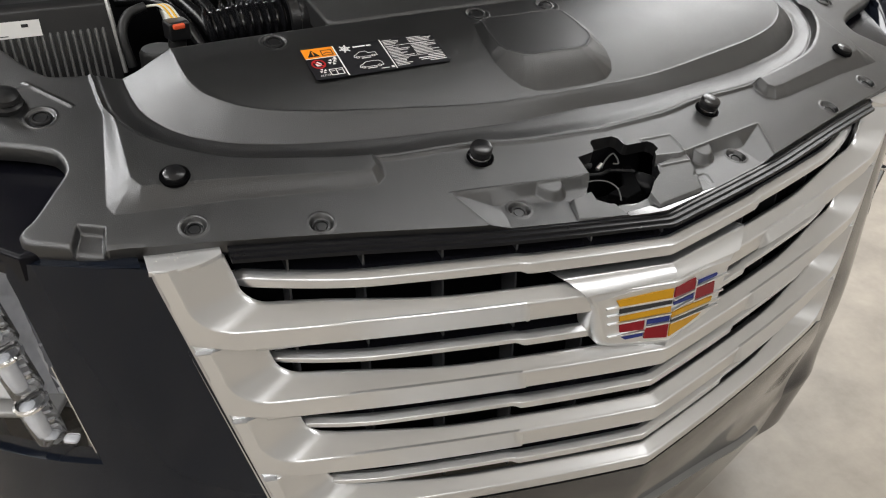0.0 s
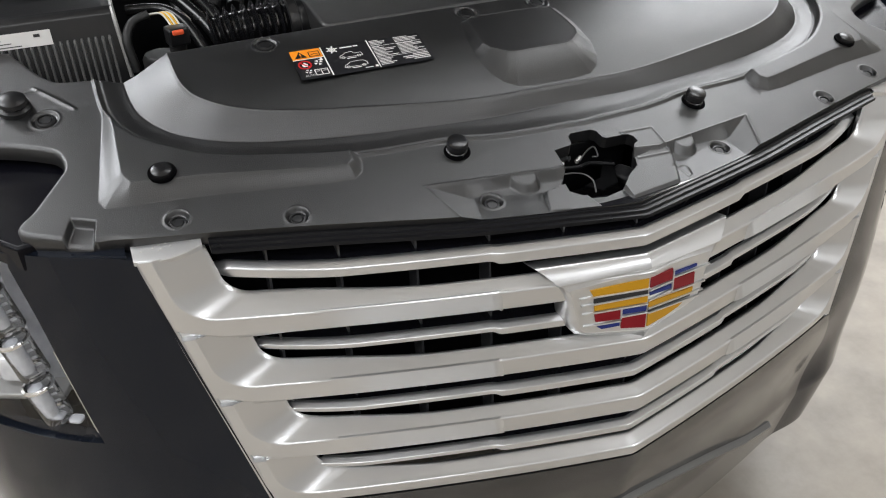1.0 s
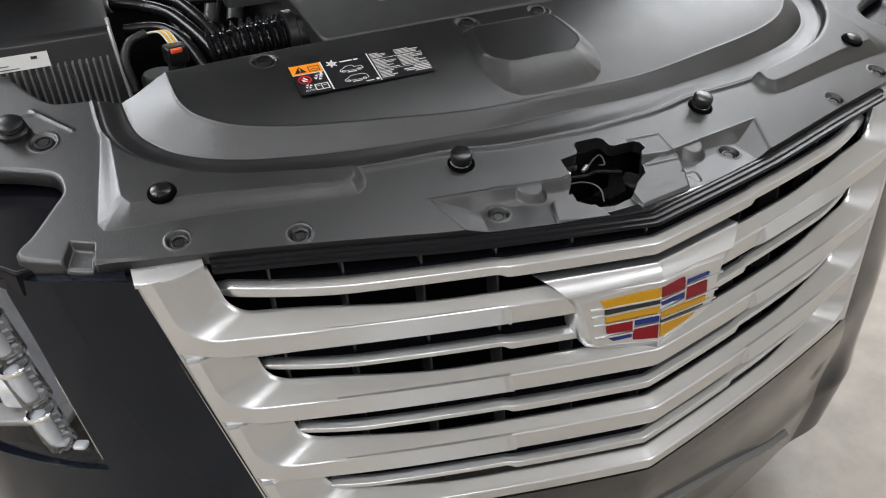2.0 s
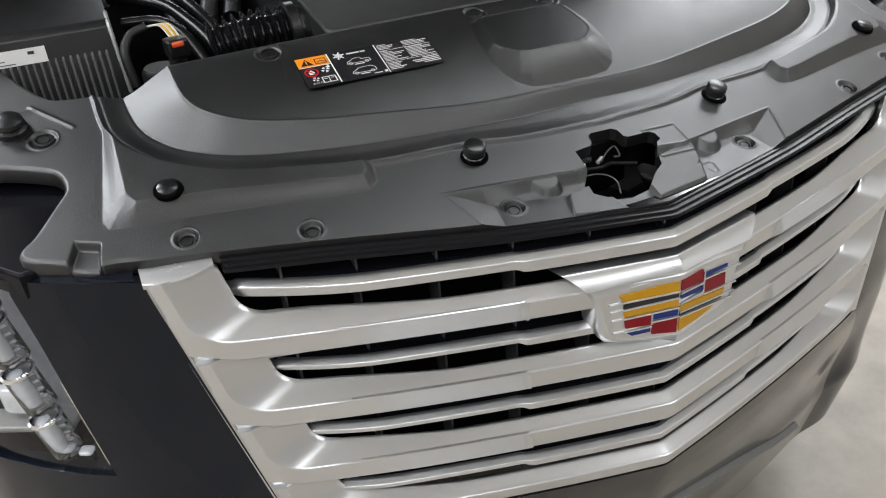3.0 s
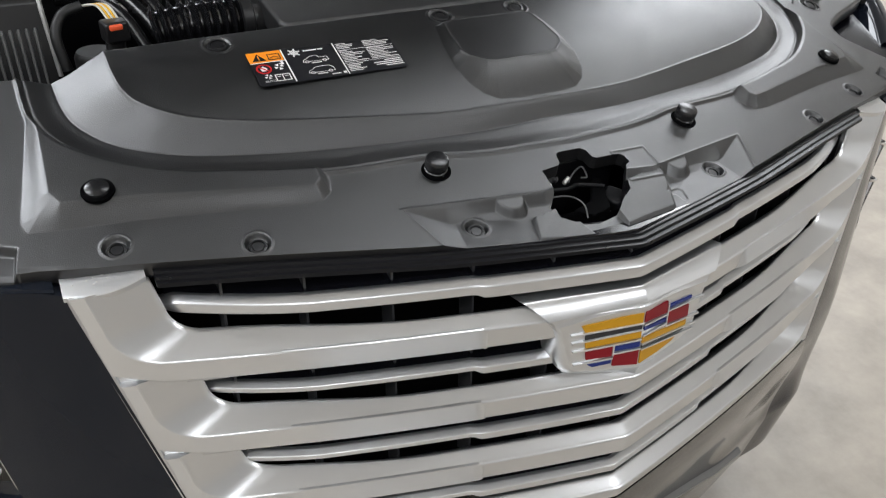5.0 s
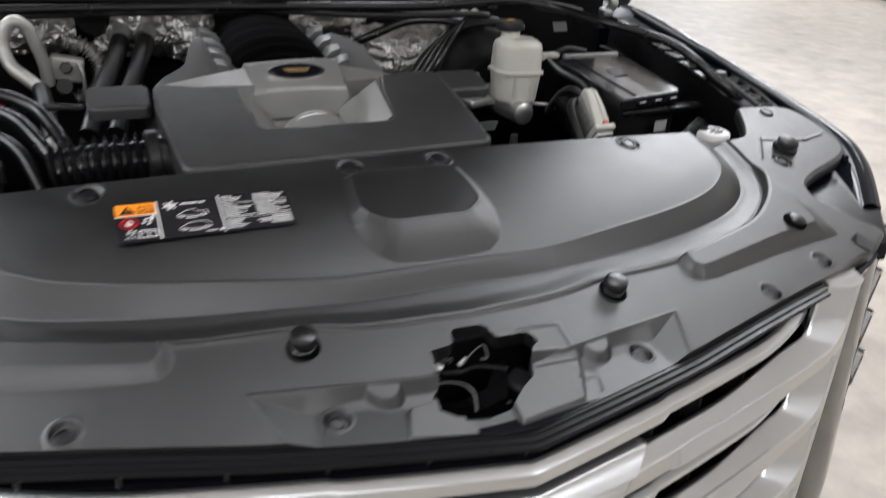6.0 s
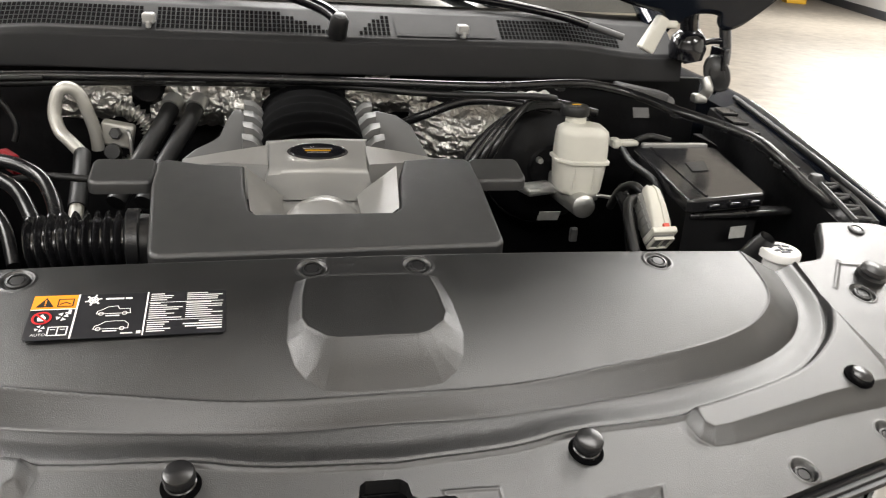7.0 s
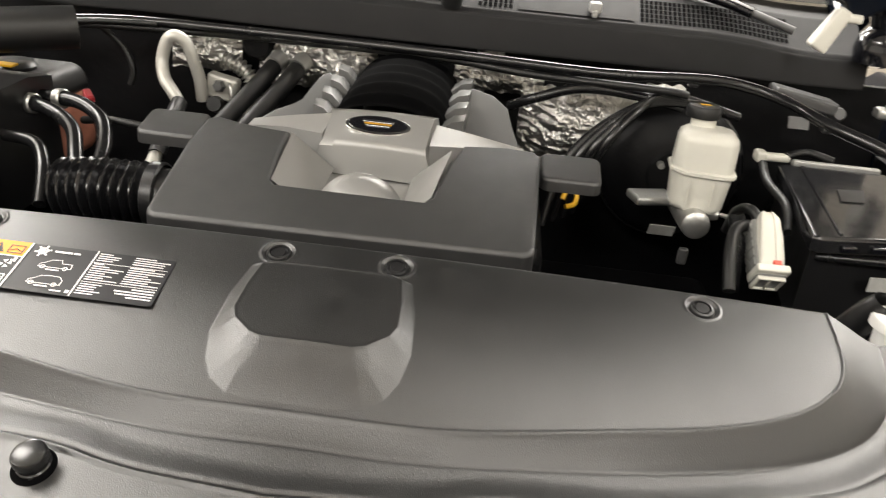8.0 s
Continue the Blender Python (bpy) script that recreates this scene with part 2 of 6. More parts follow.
def slab(outline, top, depth, bevel=0.004, mat4=None):
    """A flat piece: an outline of (x, y) at height top (a number or f(x, y)), depth thick, its upper edge rounded."""
    bm = bmesh.new()
    high = top if callable(top) else (lambda x, y: top)
    up = [bm.verts.new((x, y, high(x, y))) for x, y in outline]
    face = bm.faces.new(up)
    ext = bmesh.ops.extrude_face_region(bm, geom=[face])
    low = [g for g in ext["geom"] if isinstance(g, bmesh.types.BMVert)]
    for v in low:
        v.co.z -= depth
    if bevel:
        edges = [e for e in bm.edges if all(v in up for v in e.verts)]
        bmesh.ops.bevel(bm, geom=edges, offset=bevel, segments=3, affect="EDGES", profile=0.5)
    if mat4:
        bmesh.ops.transform(bm, matrix=mat4, verts=bm.verts)
    return bm


def joined(*bms):
    out = bmesh.new()
    for b in bms:
        me = bpy.data.meshes.new("tmp")
        b.to_mesh(me)
        b.free()
        out.from_mesh(me)
        bpy.data.meshes.remove(me)
    return out


def seg_distance(px, py, poly, closed=True):
    """The distance of points to a polygon's edge, and the nearest point on it."""
    best = np.full(px.shape, 1e9)
    nx, ny = px.copy(), py.copy()
    k = len(poly)
    for i in range(k if closed else k - 1):
        ax, ay = poly[i]
        bx, by = poly[(i + 1) % k]
        dx, dy = bx - ax, by - ay
        u = np.clip(((px - ax) * dx + (py - ay) * dy) / max(dx * dx + dy * dy, 1e-12), 0, 1)
        qx, qy = ax + u * dx, ay + u * dy
        d = np.hypot(px - qx, py - qy)
        near = d < best
        best = np.where(near, d, best)
        nx, ny = np.where(near, qx, nx), np.where(near, qy, ny)
    return best, nx, ny


def inside(px, py, poly):
    res = np.zeros(px.shape, bool)
    k = len(poly)
    for i in range(k):
        ax, ay = poly[i]
        bx, by = poly[(i + 1) % k]
        cross = ((ay > py) != (by > py)) & (px < (bx - ax) * (py - ay) / (by - ay + 1e-15) + ax)
        res ^= cross
    return res


def signed(px, py, poly):
    d, _, _ = seg_distance(px, py, poly)
    return np.where(inside(px, py, poly), d, -d)


def sheet(name, outer, holes, step, place, mat, rim=(0, 0, -0.012)):
    """A surface over a flat outline with holes: place(u, v) gives x, y, z. Its borders are turned over by rim."""
    o = np.array(outer)
    us = np.arange(o[:, 0].min() - step, o[:, 0].max() + 2 * step, step)
    vs = np.arange(o[:, 1].min() - step, o[:, 1].max() + 2 * step, step)
    gu, gv = np.meshgrid(us, vs, indexing="ij")

    def good(a, b):
        ok = inside(a, b, outer)
        for h in holes:
            ok &= ~inside(a, b, h)
        return ok
    cu, cv = gu[:-1, :-1] + step / 2, gv[:-1, :-1] + step / 2
    keep = good(cu, cv)
    used = np.zeros(gu.shape, bool)
    for i, j in ((0, 0), (1, 0), (0, 1), (1, 1)):
        used[i:used.shape[0] - 1 + i, j:used.shape[1] - 1 + j] |= keep
    count = np.zeros(gu.shape, int)
    for i, j in ((0, 0), (1, 0), (0, 1), (1, 1)):
        count[i:count.shape[0] - 1 + i, j:count.shape[1] - 1 + j] += keep
    border = used & (count < 4)
    bu, bv = gu[border], gv[border]
    best = np.full(bu.shape, 1e9)
    ru, rv = bu.copy(), bv.copy()
    for poly in [outer, *holes]:
        d, qx, qy = seg_distance(bu, bv, poly)
        near = d < best
        best, ru, rv = np.where(near, d, best), np.where(near, qx, ru), np.where(near, qy, rv)
    gu[border], gv[border] = ru, rv
    x, y, z = place(gu, gv)
    index = np.full(gu.shape, -1)
    index[used] = np.arange(used.sum())
    verts = list(zip(x[used], y[used], z[used]))
    faces, edges = [], {}
    for i, j in zip(*np.nonzero(keep)):
        f = (index[i, j], index[i + 1, j], index[i + 1, j + 1], index[i, j + 1])
        faces.append(f)
        for a, b in zip(f, f[1:] + f[:1]):
            if (b, a) in edges:
                del edges[(b, a)]
            else:
                edges[(a, b)] = 1
    low = {}
    for a, b in edges:
        for k in (a, b):
            if k not in low:
                low[k] = len(verts)
                verts.append(tuple(np.array(verts[k]) + rim))
        faces.append((b, a, low[a], low[b]))
    me = mesh_from(name, verts, faces, mat)
    me.set_sharp_from_angle(angle=radians(50))
    return me


def mirrored(half):
    """A closed outline from its right half, given from the front centre round to the rear centre."""
    return list(half) + [(-x, y) for x, y in reversed(half) if x > 1e-6]


def smooth01(v):
    v = np.clip(v, 0, 1)
    return v * v * (3 - 2 * v)


def put_at(name, me, parent, m, label=""):
    """A mesh object under parent, at the world pose m."""
    ob = new(name, me)
    ob.parent = parent
    base = Vector((0, 0, 0))
    up = parent
    while up:
        base += up.location
        up = up.parent
    ob.matrix_basis = Matrix.Translation(-base) @ m
    return tagged(ob, label)


def mesh_of(name, bm, mat, sharp=35):
    me = bpy.data.meshes.new(name)
    bmesh.ops.recalc_face_normals(bm, faces=bm.faces[:])
    bm.to_mesh(me)
    bm.free()
    me.materials.append(mat)
    me.polygons.foreach_set("use_smooth", [True] * len(me.polygons))
    me.set_sharp_from_angle(angle=radians(sharp))
    return me


# ---- the hall ----


def hall_box(name, u0, u1, v0, v1, z0, z1, mat, kind="structure", label=""):
    bm = bmesh.new()
    bmesh.ops.create_cube(bm, size=1.0)
    for v in bm.verts:
        v.co = hall(u0 if v.co.x < 0 else u1, v0 if v.co.y < 0 else v1, z0 if v.co.z < 0 else z1)
    ob = part(name, bm, mat, smooth=False)
    return tagged(ob, label, kind=kind)


# West and south walls and the ceiling are unseen, added to bounce light.
U0, U1, V0, V1 = -9.0, 46.0, -7.5, 6.9
hall_box("floor", U0, U1, V0, V1, -0.2, 0.0, FLOOR, label="polished beige concrete garage floor with faint stains")
hall_box("wall_east", U0, U1, V1, V1 + 0.2, -0.2, CEILING, WALLPAINT, label="white painted garage wall")
hall_box("unseen_wall_west", U0, U1, V0 - 0.2, V0, -0.2, CEILING, WALLPAINT, label="white painted garage wall")
hall_box("wall_north", U1, U1 + 0.2, V0, V1, -0.2, CEILING, WALLPAINT, label="white painted garage wall")
hall_box("unseen_wall_south", U0 - 0.2, U0, V0, V1, -0.2, CEILING, WALLPAINT, label="white painted garage wall")
hall_box("ceiling", U0, U1, V0, V1, CEILING, CEILING + 0.2, WALLPAINT, label="white garage ceiling, added out of view")
hall_box("baseboard", U0, U1, V1 - 0.03, V1 - 0.001, 0.0, 0.22, SKIRT, label="dark grey skirting along the white wall")
# fittings for the added lamps, all out of view
for x, y, power in LAMPS:
    fitting = thing("ceiling_light", "wide white ceiling panel light, added out of view, switched on", "ceiling light", "ceiling lights", (x, y, CEILING))
    turn = Matrix.Rotation(ROOM_TURN, 4, "Z")
    part("housing", box((1.3, 2.6, 0.1), (x, y, CEILING - 0.05), 0.01, turn=turn), WALLPAINT, fitting)
    part("diffuser", box((1.1, 2.4, 0.03), (x, y, CEILING - 0.12), 0.008, turn=turn), TUBE, fitting, "glowing diffuser")

# ---- the front's curves ----


def bow(x):
    """How far the nose falls back at the half width x."""
    x = np.abs(x)
    return -0.012 + 0.19 * x + 0.12 * x ** 2 + 0.4 * np.clip(x - 0.5, 0, 9) ** 2 + 1.0 * np.clip(x - 0.62, 0, 9) ** 2 + 6.0 * np.clip(x - 0.8, 0, 9) ** 2


XC = -0.005        # the fold of the nose


def nose(x, z):
    """The y of the grille's and the fascia's face."""
    return bow(np.asarray(x) - XC) + 0.1 * (z - 0.917)


def flange(x, y):
    """The height of the radiator cover's low border."""
    return 1.094 + 0.292 * (y - 0.149) - 0.042 * (np.sqrt(x * x + 0.0016) - 0.403)


def plateau(x, y):
    d = 0.425 - y
    return 1.2035 - 0.2 * d - 0.75 * np.clip(d, 0, 1) ** 2 - 0.022 * x * x


# ---- radiator cover ----
FRONT_EDGE = [(0.0, 0.040), (0.02, 0.043), (0.117, 0.062), (0.224, 0.085), (0.30, 0.105), (0.389, 0.129), (0.504, 0.158), (0.572, 0.174), (0.60, 0.183)]
REAR = 0.447
cover_half = FRONT_EDGE + [(0.626, 0.189), (0.653, 0.201), (0.688, 0.219), (0.695, 0.230), (0.690, 0.240), (0.677, 0.252),
                           (0.650, 0.29), (0.640, 0.305), (0.639, 0.319), (0.644, 0.335), (0.656, 0.346), (0.696, 0.366), (0.77, 0.393), (0.805, 0.412),
                           (0.822, 0.436), (0.824, 0.49), (0.81, 0.53), (0.79, 0.547), (0.76, 0.552), (0.69, 0.55), (0.678, 0.54), (0.655, 0.50), (0.635, 0.474),
                           (0.618, 0.466), (0.575, 0.458), (0.54, 0.449), (0.50, REAR), (0.3, REAR + 0.002), (0.0, REAR + 0.003)]
COVER_OUT = mirrored([(float(max(x, 0.0)), float(y)) for x, y in spline(cover_half, 4)])
crest_half = [(0.0, 0.250), (0.13, 0.252), (0.26, 0.270), (0.36, 0.288), (0.425, 0.309), (0.464, 0.336), (0.481, 0.362), (0.487, 0.40), (0.489, 0.47)]
band_half = [(0.0, 0.230), (0.10, 0.232), (0.23, 0.248), (0.335, 0.266), (0.431, 0.291), (0.492, 0.321), (0.526, 0.354), (0.545, 0.395), (0.552, 0.47)]
ridge_half = [(0.0, 0.180), (0.09, 0.187), (0.135, 0.194), (0.185, 0.205), (0.30, 0.217), (0.40, 0.242), (0.472, 0.267), (0.53, 0.306), (0.562, 0.342), (0.58, 0.385), (0.584, 0.45)]


def region(half):
    run = [tuple(p) for p in spline(half, 6)]
    tail = run[-1]
    return [(-x, y) for x, y in reversed(run) if x > 1e-6] + run + [(tail[0], 0.6), (-tail[0], 0.6)]


CREST, BAND, RIDGE = region(crest_half), region(band_half), region(ridge_half)
LUG = [(0.583, 0.392), (0.608, 0.242), (0.603, 0.229), (0.590, 0.226), (0.488, 0.211), (0.345, 0.183), (0.320, 0.181), (0.308, 0.190), (0.303, 0.206), (0.304, 0.24), (0.40, 0.28), (0.52, 0.35)]
LUG_TOP = [(0.574, 0.392), (0.577, 0.262), (0.569, 0.246), (0.488, 0.231), (0.345, 0.196), (0.324, 0.193), (0.3165, 0.200), (0.315, 0.24), (0.40, 0.27), (0.52, 0.34)]
NOTCH = [(0.624, 0.16), (0.614, 0.216), (0.640, 0.229), (0.656, 0.190), (0.66, 0.16)]
NOTCH_LOW = [(0.628, 0.16), (0.6185, 0.2135), (0.6385, 0.2235), (0.6515, 0.190), (0.655, 0.16)]
HUMP = [(-0.079, 0.402), (-0.088, 0.36), (-0.091, 0.316), (-0.085, 0.288), (-0.075, 0.271), (-0.058, 0.259), (-0.03, 0.256), (0.03, 0.256), (0.058, 0.259), (0.075, 0.271), (0.085, 0.288),
        (0.091, 0.316), (0.088, 0.36), (0.079, 0.402), (0.06, 0.41), (-0.06, 0.41)]
HUMP_TOP = [(-0.068, 0.399), (-0.073, 0.37), (-0.075, 0.335), (-0.070, 0.322), (-0.052, 0.306), (-0.040, 0.302), (0.040, 0.302), (0.052, 0.306), (0.070, 0.322),
            (0.075, 0.335), (0.073, 0.37), (0.068, 0.399), (0.056, 0.404), (-0.056, 0.404)]
SHELF_WIDE = [(-0.004, 0.050), (-0.004, 0.095), (0.03, 0.108), (0.096, 0.121), (0.083, 0.086), (0.071, 0.0595)]
SHELF_SMALL = [(-0.115, 0.0635), (-0.105, 0.092), (-0.07, 0.096), (-0.05, 0.046)]
SLOT = [(0.074, 0.080), (0.079, 0.087), (0.099, 0.089), (0.104, 0.084), (0.100, 0.066), (0.091, 0.064), (0.088, 0.078)]
LATCH_HOLE = [(-0.064, 0.146), (-0.040, 0.148), (-0.036, 0.152), (-0.034, 0.163), (-0.029, 0.167), (0.002, 0.166), (0.008, 0.161), (0.010, 0.149), (0.015, 0.146), (0.047, 0.146), (0.053, 0.141),
              (0.054, 0.131), (0.046, 0.127), (0.038, 0.115), (0.030, 0.095), (0.012, 0.084), (-0.004, 0.070), (-0.035, 0.064), (-0.065, 0.071), (-0.078, 0.082), (-0.076, 0.105), (-0.066, 0.115)]
FLAT_PINS = [(s * x, y) for x, y in ((0.530, 0.188), (0.402, 0.149), (0.173, 0.105), (0.362, 0.424), (0.060, 0.425), (0.650, 0.398)) for s in (-1, 1)]


def ramp(x, y, base, top):
    """0 outside base, 1 inside top, even between."""
    a = np.clip(signed(x, y, base), 0, 9)
    b = np.clip(-signed(x, y, top), 0, 9)
    return np.where(b <= 0, 1.0, a / (a + b + 1e-9))


def soft_edge(v, k=0.03):
    """Rounds the two kinks of a ramp."""
    return v - k * np.sin(2 * math.pi * v)


def cover_height(x, y):
    z = flange(x, y)
    ax = np.abs(x)
    within = signed(x, y, RIDGE)
    z = z + 0.0026 * np.exp(-((within + 0.001) / 0.0021) ** 2) * (ax < 0.60) - 0.0010 * np.exp(-((within - 0.0045) / 0.0022) ** 2) * (ax < 0.60)
    z = z - 0.005 * smooth01(within / 0.03) * (within > 0)
    s = soft_edge(ramp(x, y, BAND, CREST), 0.008)
    z = z * (1 - s) + plateau(x, y) * s
    z = z + 0.0009 * np.exp(-(signed(x, y, CREST) / 0.0015) ** 2) - 0.0005 * np.exp(-(signed(x, y, BAND) / 0.0015) ** 2)
    h = soft_edge(ramp(x, y, HUMP, HUMP_TOP), 0.01)
    top = 1.2040 - 0.215 * (0.40 - y) - 0.20 * x * x
    z = z + h * np.clip(top - z, 0, 0.05) + 0.0006 * np.exp(-(signed(x, y, HUMP_TOP) / 0.0016) ** 2)
    g = soft_edge(ramp(ax, y, LUG, LUG_TOP))
    z = z + 0.012 * g * smooth01(0.5 - within / 0.012)
    z = z - 0.010 * soft_edge(ramp(ax, y, NOTCH, NOTCH_LOW))
    # recess along the front: floor, rear wall, sloping ends, half-round bosses and the shelf plates by the latch, each a plane
    lip = np.interp(ax, [q[0] for q in FRONT_EDGE], [q[1] for q in FRONT_EDGE])
    floor_drop = 0.0066 + 0.0056 * np.clip((y - lip) / 0.040, 0, 1)
    top_line = np.interp(ax, [0.0, 0.079, 0.246], [0.124, 0.1165, 0.1425])
    rear_drop = (top_line - y) * np.interp(ax, [0.15, 0.20], [1.7, 0.60])
    end_in = 0.9359 * (0.246 - ax) - 0.3522 * (0.1425 - y)
    end_drop = end_in * 0.29
    drop = np.minimum(np.minimum(floor_drop, rear_drop), end_drop)
    boss = np.hypot((ax - 0.122) / 0.0150, np.clip(top_line - y, 0, 9) / 0.0165)
    drop = np.minimum(drop, 0.0012 + np.clip(boss - 1, 0, 9) * 0.030)
    for shelf, low in ((SHELF_WIDE, 0.0036), (SHELF_SMALL, 0.0045)):
        drop = np.minimum(drop, low + np.clip(-signed(x, y, shelf), 0, 9) * 2.0)
    z = z - np.maximum(drop, 0) + 0.0008 * np.exp(-(np.minimum(top_line - y, end_in) / 0.0014) ** 2)
    z = z - 0.0009 * smooth01(signed(x, y, SLOT) / 0.003)
    # raised sheet right of the latch
    d = np.maximum(np.abs(x - 0.064) - 0.025, np.abs(y - 0.128) - 0.022)
    z = z + 0.001 * np.exp(-(d / 0.0014) ** 2)
    # fold lines on the outer wings
    for ax0, ay0, ax1, ay1 in ((0.655, 0.455, 0.745, 0.448), (0.745, 0.448, 0.80, 0.462), (0.615, 0.408, 0.658, 0.462)):
        d, _, _ = seg_distance(ax, y, [(ax0, ay0), (ax1, ay1)], closed=False)
        z = z + 0.0014 * np.exp(-(d / 0.0025) ** 2)
    # rounded outer edge
    rim, _, _ = seg_distance(ax, y, [(float(px), float(py)) for px, py in spline(cover_half, 3)], closed=False)
    z = z - 0.0045 * np.clip(1 - rim / 0.005, 0, 1) ** 2 * smooth01((y - 0.17) / 0.03)
    for cx, cy in FLAT_PINS:
        d = np.hypot(x - cx, y - cy)
        wide, deep = (1.0, 0.0022) if cy > 0.35 else (0.82, 0.0062)
        z = z + 0.0009 * np.exp(-((d - 0.0172 * wide) / 0.0014) ** 2) - deep * smooth01((0.0162 * wide - d) / 0.0028)
    return z


COVER_THING = thing("radiator_cover", "dark grey grained plastic cover over the radiator, held by push pins", "engine trim", at=(0, 0.25, 1.10))
cover_me = sheet("panel", COVER_OUT, [LATCH_HOLE], 0.00105, lambda u, v: (u, v, cover_height(u, v)), COVER, rim=(0, 0.002, -0.016))
put("panel", cover_me, COVER_THING, "dark grey grained plastic panel with a raised centre")


def height_at(x, y):
    return float(cover_height(np.array([x]), np.array([y]))[0])


def slope_at(x, y, e=0.03, f=None):
    f = f or (lambda a, b: float(flange(np.array(a), np.array(b))))
    n = Vector((-(f(x + e, y) - f(x - e, y)) / (2 * e), -(f(x, y + e) - f(x, y - e)) / (2 * e), 1)).normalized()
    return facing(n)


pin_me = mesh_of("push_pin", lathe([(0.0, 0.0030), (0.0068, 0.0028), (0.0076, 0.0016), (0.0084, 0.0016), (0.0088, 0.0034), (0.0112, 0.0030), (0.0124, 0.0010), (0.0126, -0.004)], (0, 0, 0), 28), PLASTIC)
for x, y in FLAT_PINS:
    turn = slope_at(x, y) @ Matrix.Scale(1.0 if y > 0.35 else 0.82, 4)
    put_at("push_pin", pin_me, COVER_THING, Matrix.Translation((x, y, height_at(x, y))) @ turn, "round black push pin")

stop_me = mesh_of("bump_stop", lathe([(0.0, 0.0212), (0.0100, 0.0210), (0.0124, 0.0202), (0.0136, 0.0184), (0.0138, 0.0140), (0.0136, 0.0115), (0.0124, 0.0105), (0.0124, 0.0070), (0.0136, 0.0060), (0.0136, -0.006)], (0, 0, 0), 30), HOSE)
# flat black rings on the panel stand in for shaded holes round the stops
well_shade_me = mesh_of("well_shade", lathe([(0.0120, 0.0012), (0.0172, 0.0016), (0.0178, -0.001)], (0, 0, 0), 30), ARCHBLACK)
for s in (-1, 1):
    m = Matrix.Translation((s * 0.184, 0.186, height_at(s * 0.184, 0.165) + 0.003)) @ slope_at(s * 0.184, 0.184)
    stop = put_at("bump_stop", stop_me, COVER_THING, m, "glossy black rubber bump stop")
    m2 = Matrix.Translation((s * 0.184, 0.184, height_at(s * 0.184, 0.176) + 0.0015)) @ slope_at(s * 0.184, 0.184)
    put_at("well_shade", well_shade_me, COVER_THING, m2)
low_stop = mesh_of("bump_stop", lathe([(0.0, 0.0128), (0.0104, 0.0126), (0.0118, 0.0116), (0.0122, 0.0098), (0.0122, -0.006)], (0, 0, 0), 30), HOSE)
wide_well_shade = mesh_of("well_shade", lathe([(0.0110, 0.0022), (0.0162, 0.0024), (0.0168, -0.001)], (0, 0, 0), 30), ARCHBLACK)
for s in (-1, 1):
    m = Matrix.Translation((s * 0.533, 0.249, height_at(s * 0.533, 0.262) - 0.0085)) @ slope_at(s * 0.533, 0.25)
    put_at("bump_stop", low_stop, COVER_THING, m, "low glossy black bump stop")
    put_at("well_shade", wide_well_shade, COVER_THING, Matrix.Translation((s * 0.533, 0.249, height_at(s * 0.533, 0.249))) @ slope_at(s * 0.533, 0.25))
# twist knobs on the wings
knob_me = mesh_of("knob", lathe([(0.0, 0.020), (0.012, 0.0195), (0.0165, 0.017), (0.018, 0.012), (0.015, 0.009), (0.020, 0.006), (0.020, -0.004)], (0, 0, 0), 12), PLASTIC)
for s in (-1, 1):
    put_at("knob", knob_me, COVER_THING, Matrix.Translation((s * 0.683, 0.428, height_at(s * 0.683, 0.428))) @ slope_at(0.683, 0.42), "notched black twist knob")
    put_at("push_pin", pin_me, COVER_THING, Matrix.Translation((s * 0.735, 0.53, height_at(s * 0.735, 0.53))) @ slope_at(0.735, 0.5))

# ---- warning label on the cover ----
LAB_N = Vector((0, -0.27, 1)).normalized()
LAB_Y = Vector((0, 1, 0.27)).normalized()
LAB_AT = Vector((-0.2445, 0.361, float(plateau(np.array(-0.2445), np.array(0.361))) + 0.0012))
LW, LH = 0.186, 0.064


def lab(u, v, lift=0.0):
    return LAB_AT + Vector((1, 0, 0)) * u + LAB_Y * v + LAB_N * lift


LABEL = thing("warning_label", "black warning sticker with an orange corner on the radiator cover", "label", at=tuple(LAB_AT))


def sticker(name, pts, mat, lift, parent=LABEL, label=""):
    bm = bmesh.new()
    up = [bm.verts.new(lab(u, v, lift)) for u, v in pts]
    lo = [bm.verts.new(lab(u, v, lift - 0.0004)) for u, v in pts]
    bm.faces.new(up)
    for i in range(len(up)):
        j = (i + 1) % len(up)
        bm.faces.new((up[i], lo[i], lo[j], up[j]))
    return part(name, bm, mat, parent, label, smooth=False)


def rect(u0, u1, v0, v1):
    return [(u0, v0), (u1, v0), (u1, v1), (u0, v1)]


def round_rect(u0, u1, v0, v1, r, n=5):
    out = []
    for cx, cy, a0 in ((u1 - r, v0 + r, -90), (u1 - r, v1 - r, 0), (u0 + r, v1 - r, 90), (u0 + r, v0 + r, 180)):
        out += [(cx + r * math.cos(radians(a0 + 90 * k / n)), cy + r * math.sin(radians(a0 + 90 * k / n))) for k in range(n + 1)]
    return out


def many_rects(name, rects, mat, lift, parent=LABEL, label=""):
    bm = bmesh.new()
    for pts in rects:
        bm.faces.new([bm.verts.new(lab(u, v, lift)) for u, v in pts])
    return part(name, bm, mat, parent, label, smooth=False)


